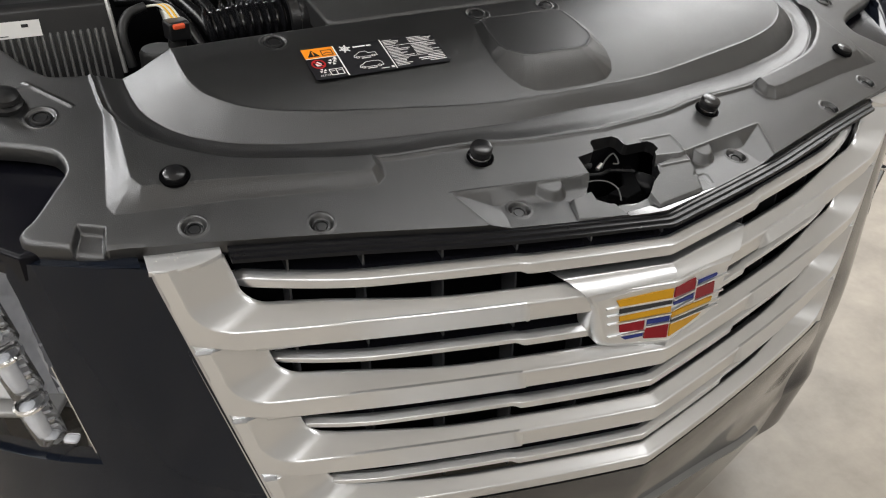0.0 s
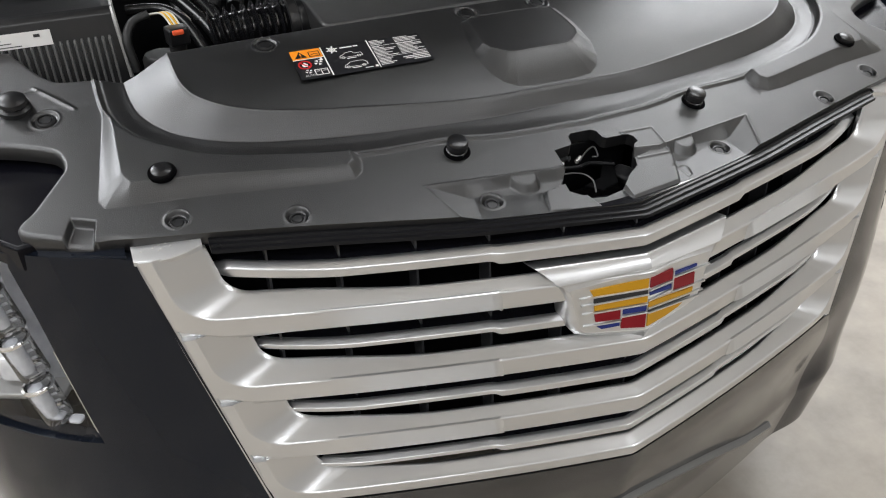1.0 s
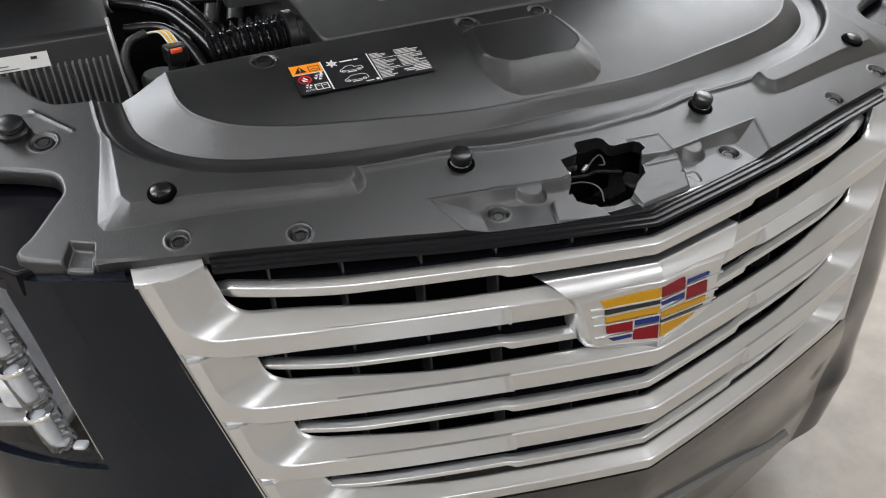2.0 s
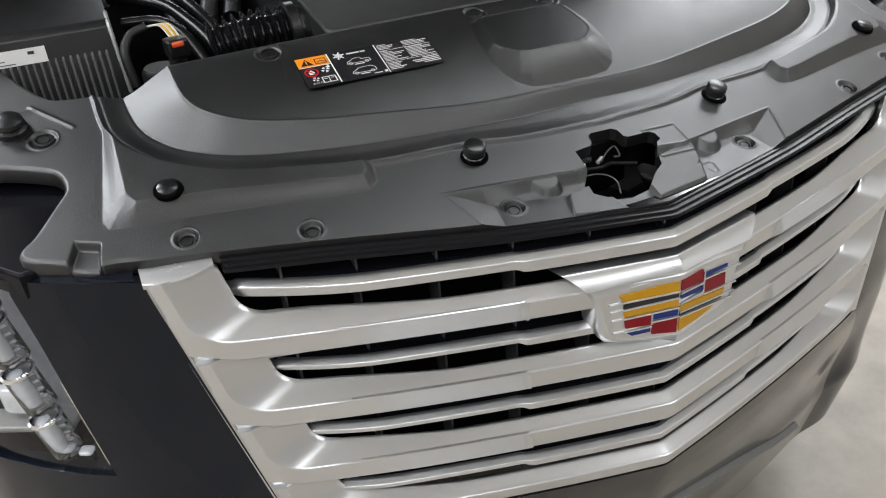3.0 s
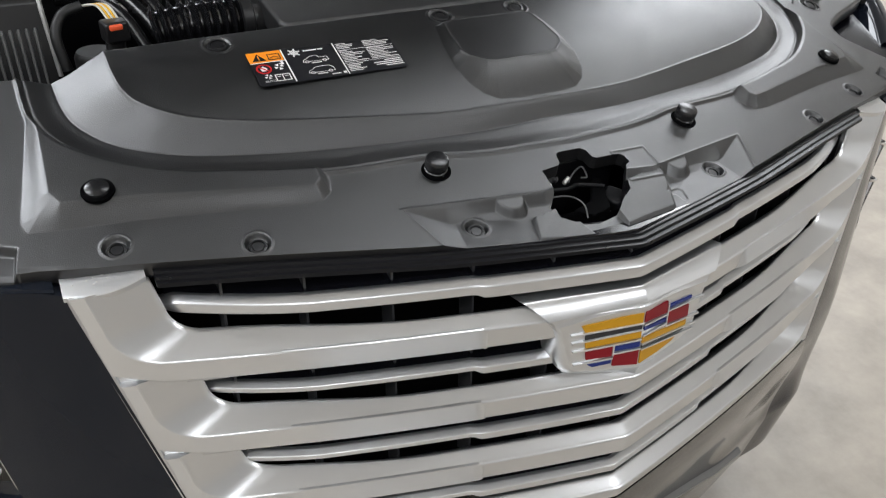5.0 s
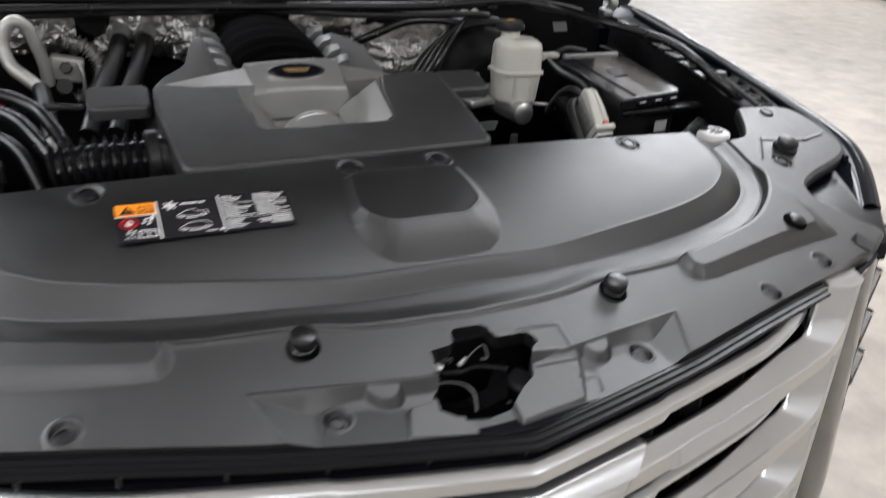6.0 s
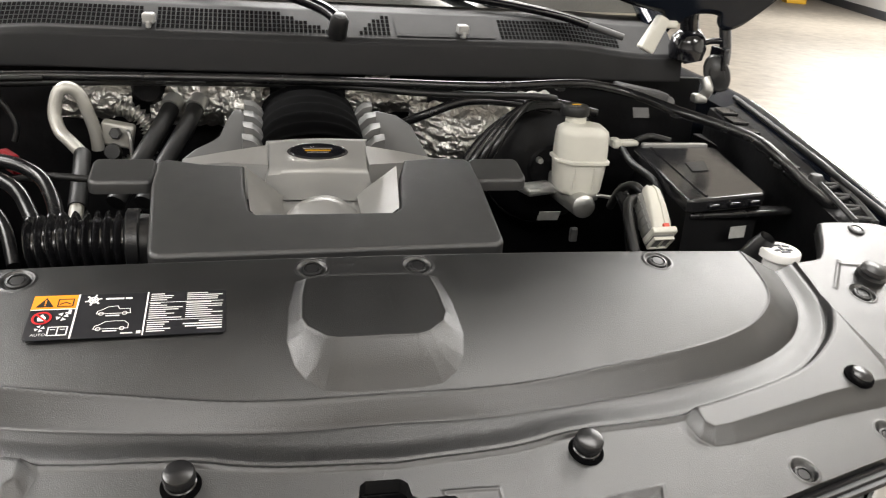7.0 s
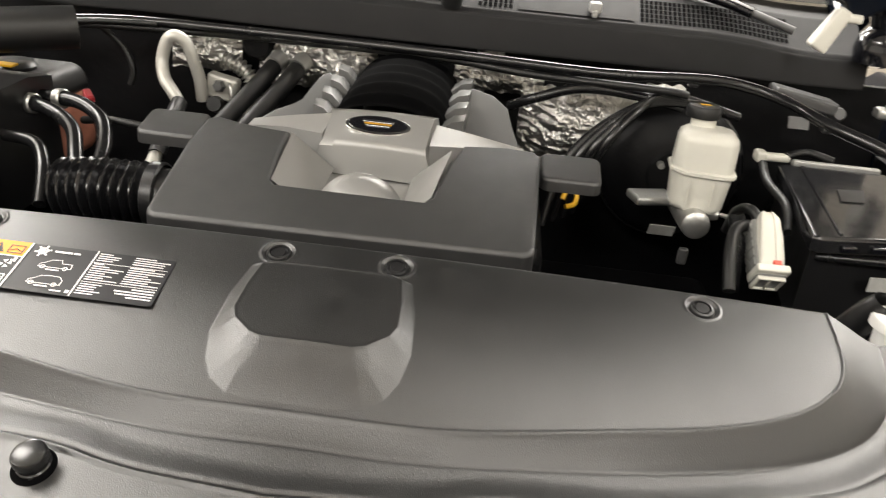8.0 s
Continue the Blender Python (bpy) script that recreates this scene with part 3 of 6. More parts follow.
def stroke(pts, w, closed=False):
    out = []
    run = list(pts) + ([pts[0]] if closed else [])
    for (a, b), (c, d) in zip(run, run[1:]):
        k = math.hypot(c - a, d - b) or 1
        nx, ny = -(d - b) / k * w / 2, (c - a) / k * w / 2
        ex, ey = (c - a) / k * w / 3, (d - b) / k * w / 3
        out.append([(a - ex + nx, b - ey + ny), (a - ex - nx, b - ey - ny), (c + ex - nx, d + ey - ny), (c + ex + nx, d + ey + ny)])
    return out


def ring(cu, cv, r, w, n=20):
    pts = [(cu + r * math.cos(2 * math.pi * k / n), cv + r * math.sin(2 * math.pi * k / n)) for k in range(n)]
    return stroke(pts, w, True)


sticker("backing", round_rect(-LW / 2, LW / 2, -LH / 2, LH / 2, 0.003), LABELBLACK, 0.0006)
sticker("orange_panel", rect(-0.093, -0.0515, 0.0115, 0.032), ORANGE, 0.001, label="orange warning panel")
L1 = 0.0014
for line in (rect(-0.0514, -0.0496, -0.032, 0.032), rect(0.0147, 0.0162, -0.032, 0.032), rect(-0.093, -0.0515, 0.0100, 0.0113)):
    many_rects("white_line", [line], PAPER, L1)
tri_mark = [[(-0.089, 0.0145), (-0.0725, 0.0145), (-0.0808, 0.0285)]]
many_rects("warning_triangle", tri_mark, LABELBLACK, L1)
many_rects("exclamation_mark", [rect(-0.0815, -0.0800, 0.0185, 0.0245), rect(-0.0815, -0.0800, 0.0160, 0.0175)], ORANGE, L1 + 0.0003)
many_rects("book_sign", stroke(rect(-0.0690, -0.0550, 0.0150, 0.0255), 0.0012, True) + stroke([(-0.067, 0.018), (-0.062, 0.021), (-0.057, 0.018)], 0.0012), LABELBLACK, L1)
many_rects("ban_ring", ring(-0.0805, -0.0015, 0.0082, 0.0022) + stroke([(-0.0862, 0.0042), (-0.0748, -0.0072)], 0.0020), MARKRED, L1, label="red prohibition ring")
many_rects("flame_sign", [[(-0.0835, -0.0055), (-0.0775, -0.0055), (-0.0765, -0.0010), (-0.0805, 0.0045), (-0.0845, -0.0010)]], PAPER, L1 - 0.0002)
fan = []
for k in range(4):
    a = math.pi / 2 * k + 0.4
    fan.append([(-0.0620 + 0.001 * math.cos(a), -0.0005 + 0.001 * math.sin(a)), (-0.0620 + 0.006 * math.cos(a - 0.5), -0.0005 + 0.006 * math.sin(a - 0.5)), (-0.0620 + 0.006 * math.cos(a + 0.4), -0.0005 + 0.006 * math.sin(a + 0.4))])
many_rects("fan_sign", fan + [rect(-0.0575, -0.0545, 0.003, 0.0095), rect(-0.0600, -0.0560, 0.004, 0.006)], PAPER, L1)
fan2 = [[(-0.0795 + 0.8 * (u + 0.062), -0.0165 + 0.8 * (v + 0.0005)) for u, v in f] for f in fan]
many_rects("fan_sign", fan2, PAPER, L1)
many_rects("manual_sign", stroke(rect(-0.0715, -0.0545, -0.0265, -0.0150), 0.0013, True) + stroke([(-0.063, -0.0265), (-0.063, -0.0150)], 0.0012) + stroke([(-0.0695, -0.0185), (-0.0655, -0.0185)], 0.001) + stroke([(-0.0605, -0.0185), (-0.0565, -0.0185)], 0.001), PAPER, L1)
flake = []
for k in range(3):
    a = math.pi / 3 * k + 0.26
    flake += stroke([(-0.0365 - 0.0075 * math.cos(a), 0.0225 - 0.0075 * math.sin(a)), (-0.0365 + 0.0075 * math.cos(a), 0.0225 + 0.0075 * math.sin(a))], 0.0020)
many_rects("snowflake_sign", flake + ring(-0.0365, 0.0225, 0.0043, 0.0016, 12), PAPER, L1)


def outline_vehicle(dv, pickup):
    body = [(-0.031, 0.0), (-0.030, 0.004), (-0.026, 0.006), (-0.021, 0.010), (-0.012, 0.011)]
    body += [(-0.010, 0.0065), (0.0, 0.0065), (0.001, 0.0)] if pickup else [(-0.003, 0.0105), (0.001, 0.006), (0.001, 0.0)]
    pts = [(u, v + dv) for u, v in body]
    return stroke(pts, 0.0008, True) + ring(-0.0265, dv, 0.0022, 0.0009, 12) + ring(-0.0045, dv, 0.0022, 0.0009, 12)


many_rects("vehicle_sign", outline_vehicle(0.0015, True), PAPER, L1)
many_rects("vehicle_sign", outline_vehicle(-0.0205, False), PAPER, L1)
rng = random.Random(5)
bars = []
for col, (u0, u1) in enumerate(((0.0185, 0.0505), (0.0540, 0.0905))):
    v = 0.0290
    for k in range(12):
        if k == 4:
            v -= 0.0022
        bars.append(rect(u0, u1 - rng.random() ** 2 * 0.018 - (0.012 if k in (0, 4) else 0), v - 0.0012, v))
        v -= 0.0031
for k in range(5):
    bars.append(rect(0.0185, 0.034 + rng.random() * 0.008, -0.0150 - 0.0031 * k, -0.0137 - 0.0031 * k))
for k in range(4):
    bars.append(rect(0.090 - 0.018 - rng.random() * 0.02, 0.090, -0.0152 - 0.0036 * k, -0.0136 - 0.0036 * k))
bars += [rect(0.0175, 0.0905, -0.0116, -0.0109), rect(0.0175, 0.0905, 0.0150, 0.0157)]
tagged(many_rects("fine_print", bars + [rect(-0.0250, -0.0075, 0.0225, 0.0250), rect(-0.0060, 0.0005, 0.0225, 0.0250), rect(-0.022, -0.009, -0.0025, -0.0008), rect(-0.022, -0.009, -0.0245, -0.0228), rect(-0.005, 0.006, -0.0285, -0.0268), rect(0.0095, 0.0135, -0.0290, -0.0250)], PAPER, L1), "rows of white fine print", kind="stuff")
font = bpy.data.curves.new("auto_word", "FONT")
font.body, font.size, font.align_x = "AUTO", 0.0048, "CENTER"
word = new("auto_word_curve", font)
dg = bpy.context.evaluated_depsgraph_get()
word_me = bpy.data.meshes.new_from_object(word.evaluated_get(dg))
bpy.data.objects.remove(word)
word_me.materials.clear()
word_me.materials.append(PAPER)
axes = Matrix.Identity(4)
axes.col[0], axes.col[1], axes.col[2] = (1, 0, 0, 0), (*LAB_Y, 0), (*LAB_N, 0)
put_at("word", word_me, LABEL, Matrix.Translation(lab(-0.0795, -0.0268, L1)) @ axes, "white printed word")

# ---- hood latch in its hole ----
LATCH = thing("hood_latch", "black greased steel hood latch in the cover's opening", "latch", at=(0, 0.12, 1.0))
part("plate", box((0.15, 0.004, 0.10), (-0.012, 0.172, 1.045), 0.001), DARK, LATCH)
part("claw", slab([(-0.045, 0.10), (-0.015, 0.11), (0.02, 0.155), (0.03, 0.15), (0.0, 0.09), (-0.03, 0.08)], 1.075, 0.008, 0.002), ARCHBLACK, LATCH, "bent black claw")
part("guide", box((0.06, 0.05, 0.03), (-0.035, 0.095, 1.045), 0.006), ARCHBLACK, LATCH)
part("guide", box((0.035, 0.035, 0.04), (0.03, 0.12, 1.05), 0.006, turn=Matrix.Rotation(0.5, 4, "Z")), DARK, LATCH)
part("pivot", lathe([(0, 0.03), (0.009, 0.03), (0.011, 0.027), (0.011, 0.0)], (-0.002, 0.088, 1.035), 18), GREY, LATCH, "round steel pivot")
part("spring", tube([(-0.052, 0.148, 1.086), (-0.044, 0.152, 1.088), (-0.036, 0.150, 1.086)], 0.0030, 8, ribs=0.0014, pitch=0.004), GREY, LATCH, "coiled steel spring")
part("nut", lathe([(0, 0.006), (0.005, 0.006), (0.006, 0.003), (0.006, -0.004)], (-0.055, 0.146, 1.082), 6, facing((0.3, -0.4, 1))), ALU, LATCH, "small steel nut")
part("bolt", lathe([(0, 0.010), (0.0026, 0.010), (0.0030, 0.0)], (-0.030, 0.145, 1.083), 10, facing((0.8, 0.3, 0.4))), ALU, LATCH, "short steel bolt")
part("cable", tube([(-0.066, 0.118, 1.086), (-0.052, 0.116, 1.086), (-0.040, 0.108, 1.085), (-0.036, 0.094, 1.082), (-0.040, 0.080, 1.074)], 0.0010, 6), GREY, LATCH, "thin bare cable")
part("lever", tube([(-0.028, 0.140, 1.086), (-0.012, 0.152, 1.090), (0.004, 0.158, 1.092), (0.001, 0.142, 1.087), (-0.006, 0.144, 1.086)], 0.0011, 8), GREY, LATCH, "bent wire lever")
part("rod", tube([(-0.050, 0.140, 1.080), (-0.030, 0.136, 1.080), (-0.010, 0.142, 1.078), (0.020, 0.130, 1.076)], 0.0028, 8), DARK, LATCH)
part("base", box((0.22, 0.14, 0.012), (-0.01, 0.115, 1.0), 0.003), DARK, LATCH)

# ---- grille ----
GRILLE = thing("front_grille", "satin silver front grille of four wide bars and four thin ones", "grille", at=(0, 0.05, 0.70))
EDGE_TOP, EDGE_LOW = (0.590, 1.086), (0.505, 0.735)


def edge_x(z):
    """The grille's outer edge at a height."""
    k = (EDGE_TOP[1] - z) / (EDGE_TOP[1] - EDGE_LOW[1])
    return EDGE_TOP[0] + (EDGE_LOW[0] - EDGE_TOP[0]) * k


WIDE = [0.997, 0.8965, 0.801, 0.711]     # crest heights of the wide bars
FACE = 0.0275
THIN = [1.036, 0.930, 0.8305, 0.734]


def flare(x):
    """How far a bar's shelf has opened towards the grille's ends."""
    return float(smooth01((abs(x) - 0.27) / 0.21))


def bar_path(k, inner):
    """Half of a bar's crest line (or of the rim of the opening above it), from the column's top down and in to the centre, as (x, z)."""
    lift = (lambda x: 0.0094 + 0.0072 * flare(x)) if inner else (lambda x: 0.0)
    ztop = 1.077 if k == 0 else WIDE[k - 1] - FACE + 0.002
    gap, r = (0.079, 0.024) if inner else (0.0205, 0.042)
    zc = WIDE[k] + lift(0.48)
    col = lambda z: edge_x(z) - gap
    pts = []
    for i in range(7):
        z = ztop + (zc + r - ztop) * i / 6
        pts.append((col(z), z))
    cx, cz = pts[-1]
    for i in range(1, 13):
        a = radians(90 * i / 12)
        pts.append((cx - r * (1 - math.cos(a)) - 0.006 * (i / 12), cz - r * math.sin(a)))
    x0 = pts[-1][0]
    for x in np.linspace(x0, 0, 60)[1:]:
        pts.append((float(x), WIDE[k] + lift(float(x))))
    return pts


def grille_bar(k):
    crest, rim = bar_path(k, False), bar_path(k, True)
    full = [(-x, z) for x, z in crest] + [(x, z) for x, z in reversed(crest)][1:]
    open_rim = [(-x, z) for x, z in rim] + [(x, z) for x, z in reversed(rim)][1:]
    rows = []
    n = len(full)
    for i, ((x, z), (ix, iz)) in enumerate(zip(full, open_rim)):
        xa, za = full[max(i - 1, 0)]
        xb, zb = full[min(i + 1, n - 1)]
        d = np.array([xb - xa, zb - za])
        d /= np.linalg.norm(d) + 1e-9
        nx, nz = -d[1], d[0]                       # towards the opening, up along the bar
        steep = abs(d[1])
        back = (0.014 + 0.011 * flare(x)) * (1 - steep) + 0.026 * steep
        face = (FACE if k < 3 else 0.019) * (1 - steep) + 0.0165 * steep
        row = []
        turning = 6 < min(i, n - 1 - i) < 19
        square = (0.030 + face) * (1 / max(abs(nx), abs(nz)) - 1) if turning else 0.0
        for a, b in ((-face, 0.030), (-face, 0.0035), (-face + 0.0012, 0.0008), (-face + 0.0028, 0.0), (-0.0030, -0.0022), (-0.0012, -0.0022), (0.0002, -0.0009)):
            a = a - square * (a < -0.006)
            px, pz = x + nx * a, z + nz * a
            px = math.copysign(min(abs(px), edge_x(pz) - 0.0035), px)
            row.append((px, float(nose(px, z)) + 0.1 * (pz - z) + b, pz))
        for f, b in ((0.07, 0.03), (0.20, 0.16), (0.45, 0.42), (0.70, 0.68), (0.88, 0.87), (0.97, 0.98), (1.0, 1.08)):
            px, pz = x + (ix - x) * f, z + (iz - z) * f
            row.append((px, float(nose(px, pz)) + back * b, pz))
        for f, b in ((0.97, 0.0030), (0.60, 0.0075), (0.0, 0.0140)):
            px, pz = x + (ix - x) * f, z + (iz - z) * f
            row.append((px, float(nose(px, pz)) + back + b, pz))
        rows.append(row)
    return part("wide_bar", loft(rows, close=True), SATIN, GRILLE, "wide satin silver bar that turns up at both ends", sharp=44)


wide_bars = [grille_bar(k) for k in range(4)]


def run_bar(x0, x1, section, n=24):
    """A bar along the nose from x0 to x1; section(u) gives (z, y offset) pairs for u from 0 to 1."""
    rows = []
    for i in range(n + 1):
        u = i / n
        x = x0 + (x1 - x0) * u
        rows.append([(x, float(nose(x, z)) + b, z) for z, b in section(u)])
    return loft(rows, close=True)


for k in range(3):
    zc = WIDE[k]
    for s in (-1, 1):
        def plate(u, zc=zc):
            grow = float(smooth01(u / 0.55))
            foot, head = -0.002 + 0.0105 * grow, 0.0012 + 0.0016 * grow
            end = 0.0 if u < 0.975 else (u - 0.975) / 0.025
            foot, head = foot - 0.0085 * end, head - 0.0025 * end
            lo, hi = zc - FACE - 0.0012 + 0.0080 * grow * (1 - end), zc + 0.0010
            return [(lo - 0.004, 0.006), (lo - 0.0008, 0.0025 - foot), (lo + 0.0016, -foot), (hi - 0.0030, -head), (hi - 0.0012, 0.0004 - head), (hi, 0.0030 - head), (hi - 0.001, 0.008)]
        part("face_plate", run_bar(XC + s * 0.49, XC + s * 0.186, plate, 40), SATIN, wide_bars[k], "raised bright face plate")

for k, zc in enumerate(THIN):
    stop = edge_x(zc) - 0.076
    spans = [(-stop, stop)] if k != 1 else [(-stop, -0.104), (0.104, stop)]
    for a, b in spans:
        def thin(u, a=a, b=b, zc=zc, k=k):
            x = a + (b - a) * u
            t = float(smooth01((0.192 - abs(x - XC)) / 0.012))
            h = 0.0088 if k == 0 else 0.0052
            end = min(1.0, 0.25 + min(abs(x - stop), abs(x + stop)) / 0.015)
            h *= math.sqrt(end) if end < 1 else 1
            f = 0.017 - 0.003 * t + 0.024 * max(0.0, (abs(x) - 0.36) / 0.15) ** 1.6
            low = h + 0.0032 * t
            return [(zc - low, f + 0.010), (zc - low, f + 0.002), (zc - low + 0.0015, f + 0.0002), (zc + h * 0.15, f), (zc + h * 0.45, f + 0.0012), (zc + h * 0.95, f + 0.0080), (zc + h, f + 0.0100), (zc + h * 0.9, f + 0.014)]
        part("thin_bar", run_bar(a, b, thin, 150), SATIN, GRILLE, "thin bright silver bar", sharp=30)

        def carrier(u, a=a, b=b, zc=zc, k=k):
            x = a + (b - a) * u
            h = 0.0088 if k == 0 else 0.0052
            f = 0.027 + 0.024 * max(0.0, (abs(x) - 0.36) / 0.15) ** 1.6
            return [(zc - h * 0.7, f), (zc + h * 0.8, f), (zc + h * 0.8 + 0.007, f + 0.034), (zc - h * 0.7, f + 0.034)]
        part("bar_carrier", run_bar(a * 0.99, b * 0.99, carrier, 50), GLOSS, GRILLE, "gloss black carrier behind a thin bar")

# outer lip and cap of the surround
for s in (-1, 1):
    rows = []
    for i in range(16):
        z = 1.069 + (0.69 - 1.069) * i / 15
        x = edge_x(z)
        rows.append([(s * (x + a), float(nose(x, z)) + b, z) for a, b in ((0.004, 0.022), (0.004, 0.004), (0.002, 0.001), (-0.004, 0.0005), (-0.006, 0.003), (-0.009, 0.006), (-0.012, 0.022))])
    part("surround_lip", loft(rows, close=True), SATIN, GRILLE, "narrow satin silver outer lip")
    rows = []
    for i in range(16):
        z = 1.066 + (0.70 - 1.066) * i / 15
        x = edge_x(z)
        rows.append([(s * (x - a), float(nose(x - a, z)) + b, z) for a, b in ((0.003, 0.0045), (0.019, 0.0045), (0.045, 0.0170), (0.074, 0.0310), (0.074, 0.0360), (0.003, 0.0100))])
    part("column_backing", loft(rows, close=True), SATIN, GRILLE, "satin silver column behind the bar ends")
    ex = edge_x(1.086)
    rows = []
    for d in np.linspace(0.004, 0.0785, 18):
        b = -0.0035 + 0.022 * max(0.0, (d - 0.018) / 0.06) ** 1.8
        x = ex - d
        y = float(nose(x, 1.08))
        z = lambda q: 1.0775 + 0.30 * q
        rows.append([(s * x, y + b + 0.002, z(b) - 0.008), (s * x, y + b, z(b) - 0.0015), (s * x, y + b + 0.0015, z(b)), (s * x, y + 0.042, z(0.042)), (s * x, y + 0.044, z(0.042) - 0.008)])
    part("end_cap", loft(rows), SATIN, GRILLE, "flat satin cap with small specks")
    rng_cap = random.Random(3 + s)
    for i in range(9):
        x, b = ex - 0.012 - rng_cap.random() * 0.035, 0.008 + rng_cap.random() * 0.018
        part("speck", lathe([(0.0012, 0.0), (0.0008, 0.0006), (0, 0.0007)], (s * x, float(nose(x, 1.08)) + b, 1.0775 + 0.30 * b), 6), PAPER, GRILLE)

# black net of upright fins behind the bars, with a near-black sheet as shade
FINGREY = material("satin_dark_fin", (0.035, 0.035, 0.037), 0.35)
fin_x = [0.0935, 0.185, 0.272, 0.360, 0.440]
for x in sorted([XC - v for v in fin_x] + [XC + v for v in fin_x] + [XC]):
    rows = []
    for i in range(13):
        z = 1.060 - (1.060 - 0.705) * i / 12
        y = float(nose(x, z))
        rows.append([(x - 0.0013, y + 0.036, z), (x + 0.0013, y + 0.036, z), (x + 0.0013, y + 0.066, z), (x - 0.0013, y + 0.066, z)])
    if abs(x) < edge_x(1.0) - 0.06:
        part("fin", loft(rows, close=True), FINGREY, GRILLE)
# this sheet takes the place of the shaded depth behind the openings
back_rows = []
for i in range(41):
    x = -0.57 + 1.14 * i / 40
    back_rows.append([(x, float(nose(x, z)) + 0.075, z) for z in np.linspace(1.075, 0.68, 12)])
part("shade_back", loft(back_rows), ARCHBLACK, GRILLE)
for z in (1.0725, 0.963, 0.866, 0.768):
    part("cross_fin", run_bar(-0.52, 0.52, lambda u, z=z: [(z - 0.001, 0.035), (z + 0.001, 0.035), (z + 0.001, 0.06), (z - 0.001, 0.06)], 40), GLOSS, GRILLE)

# gloss black trim under the cover's front edge
edge_run = spline([(x, y) for x, y in FRONT_EDGE], 6)
edge_full = [(-x, y) for x, y in reversed(edge_run)] + [(x, y) for x, y in edge_run][1:]
trim_rows = []
for x, y in edge_full:
    if abs(x) > 0.512:
        continue
    z0 = float(flange(np.array(x), np.array(y))) - 0.0075
    trim_rows.append([(x, y + 0.010, z0 - 0.001), (x, y + 0.001, z0), (x, y - 0.004, z0 - 0.0005), (x, y - 0.005, z0 - 0.003), (x, y - 0.010, z0 - 0.0035), (x, y - 0.011, z0 - 0.0065),
                      (x, y - 0.016, z0 - 0.007), (x, y - 0.017, z0 - 0.011), (x, y + 0.010, z0 - 0.014)])
tagged(part("upper_trim", loft(trim_rows, close=True), TRIMBLACK), "gloss black stepped trim above the grille", "car trim")

# ---- emblem ----
EMBLEM = put("emblem", mesh_from("emblem", [], [], SATIN), GRILLE, "badge plinth with coloured enamel blocks")


def emblem_face(x, z):
    return float(nose(XC, 0.95)) + 0.15 * abs(x - XC) + 0.10 * (z - 0.95) + 0.002


def raised(name, outline, lift, depth, mat, parent, label="", bevel=0.0015):
    """A plate on the emblem's folded face; it is cut at the fold."""
    bm = bmesh.new()
    top = [bm.verts.new((x, emblem_face(x, z) - lift, z)) for x, z in outline]
    low = [bm.verts.new((x, emblem_face(x, z) - lift + depth, z)) for x, z in outline]
    n = len(outline)
    bm.faces.new(top)
    for i in range(n):
        j = (i + 1) % n
        bm.faces.new((top[i], low[i], low[j], top[j]))
    if bevel:
        edges = [e for e in bm.edges if all(v in top for v in e.verts)]
        bmesh.ops.bevel(bm, geom=edges, offset=bevel, segments=2, affect="EDGES", profile=0.5)
    return part(name, bm, mat, parent, label, smooth=bool(bevel))


# half outlines from the crest's centre round to its foot: the plinth's rim and its inner face
RIM_HALF = [(0.0, 1.0025), (0.062, 1.0008), (0.1217, 0.9986), (0.1165, 0.986), (0.109, 0.970), (0.1055, 0.9385), (0.100, 0.924), (0.0926, 0.9155), (0.074, 0.909), (0.025, 0.8985), (0.0, 0.897)]
FACE_HALF = [(0.0, 0.9965), (0.062, 0.9935), (0.1080, 0.9886), (0.1040, 0.976), (0.0995, 0.962), (0.0930, 0.9364), (0.0895, 0.9275), (0.0845, 0.9235), (0.072, 0.9205), (0.030, 0.9140), (0.0, 0.9105)]
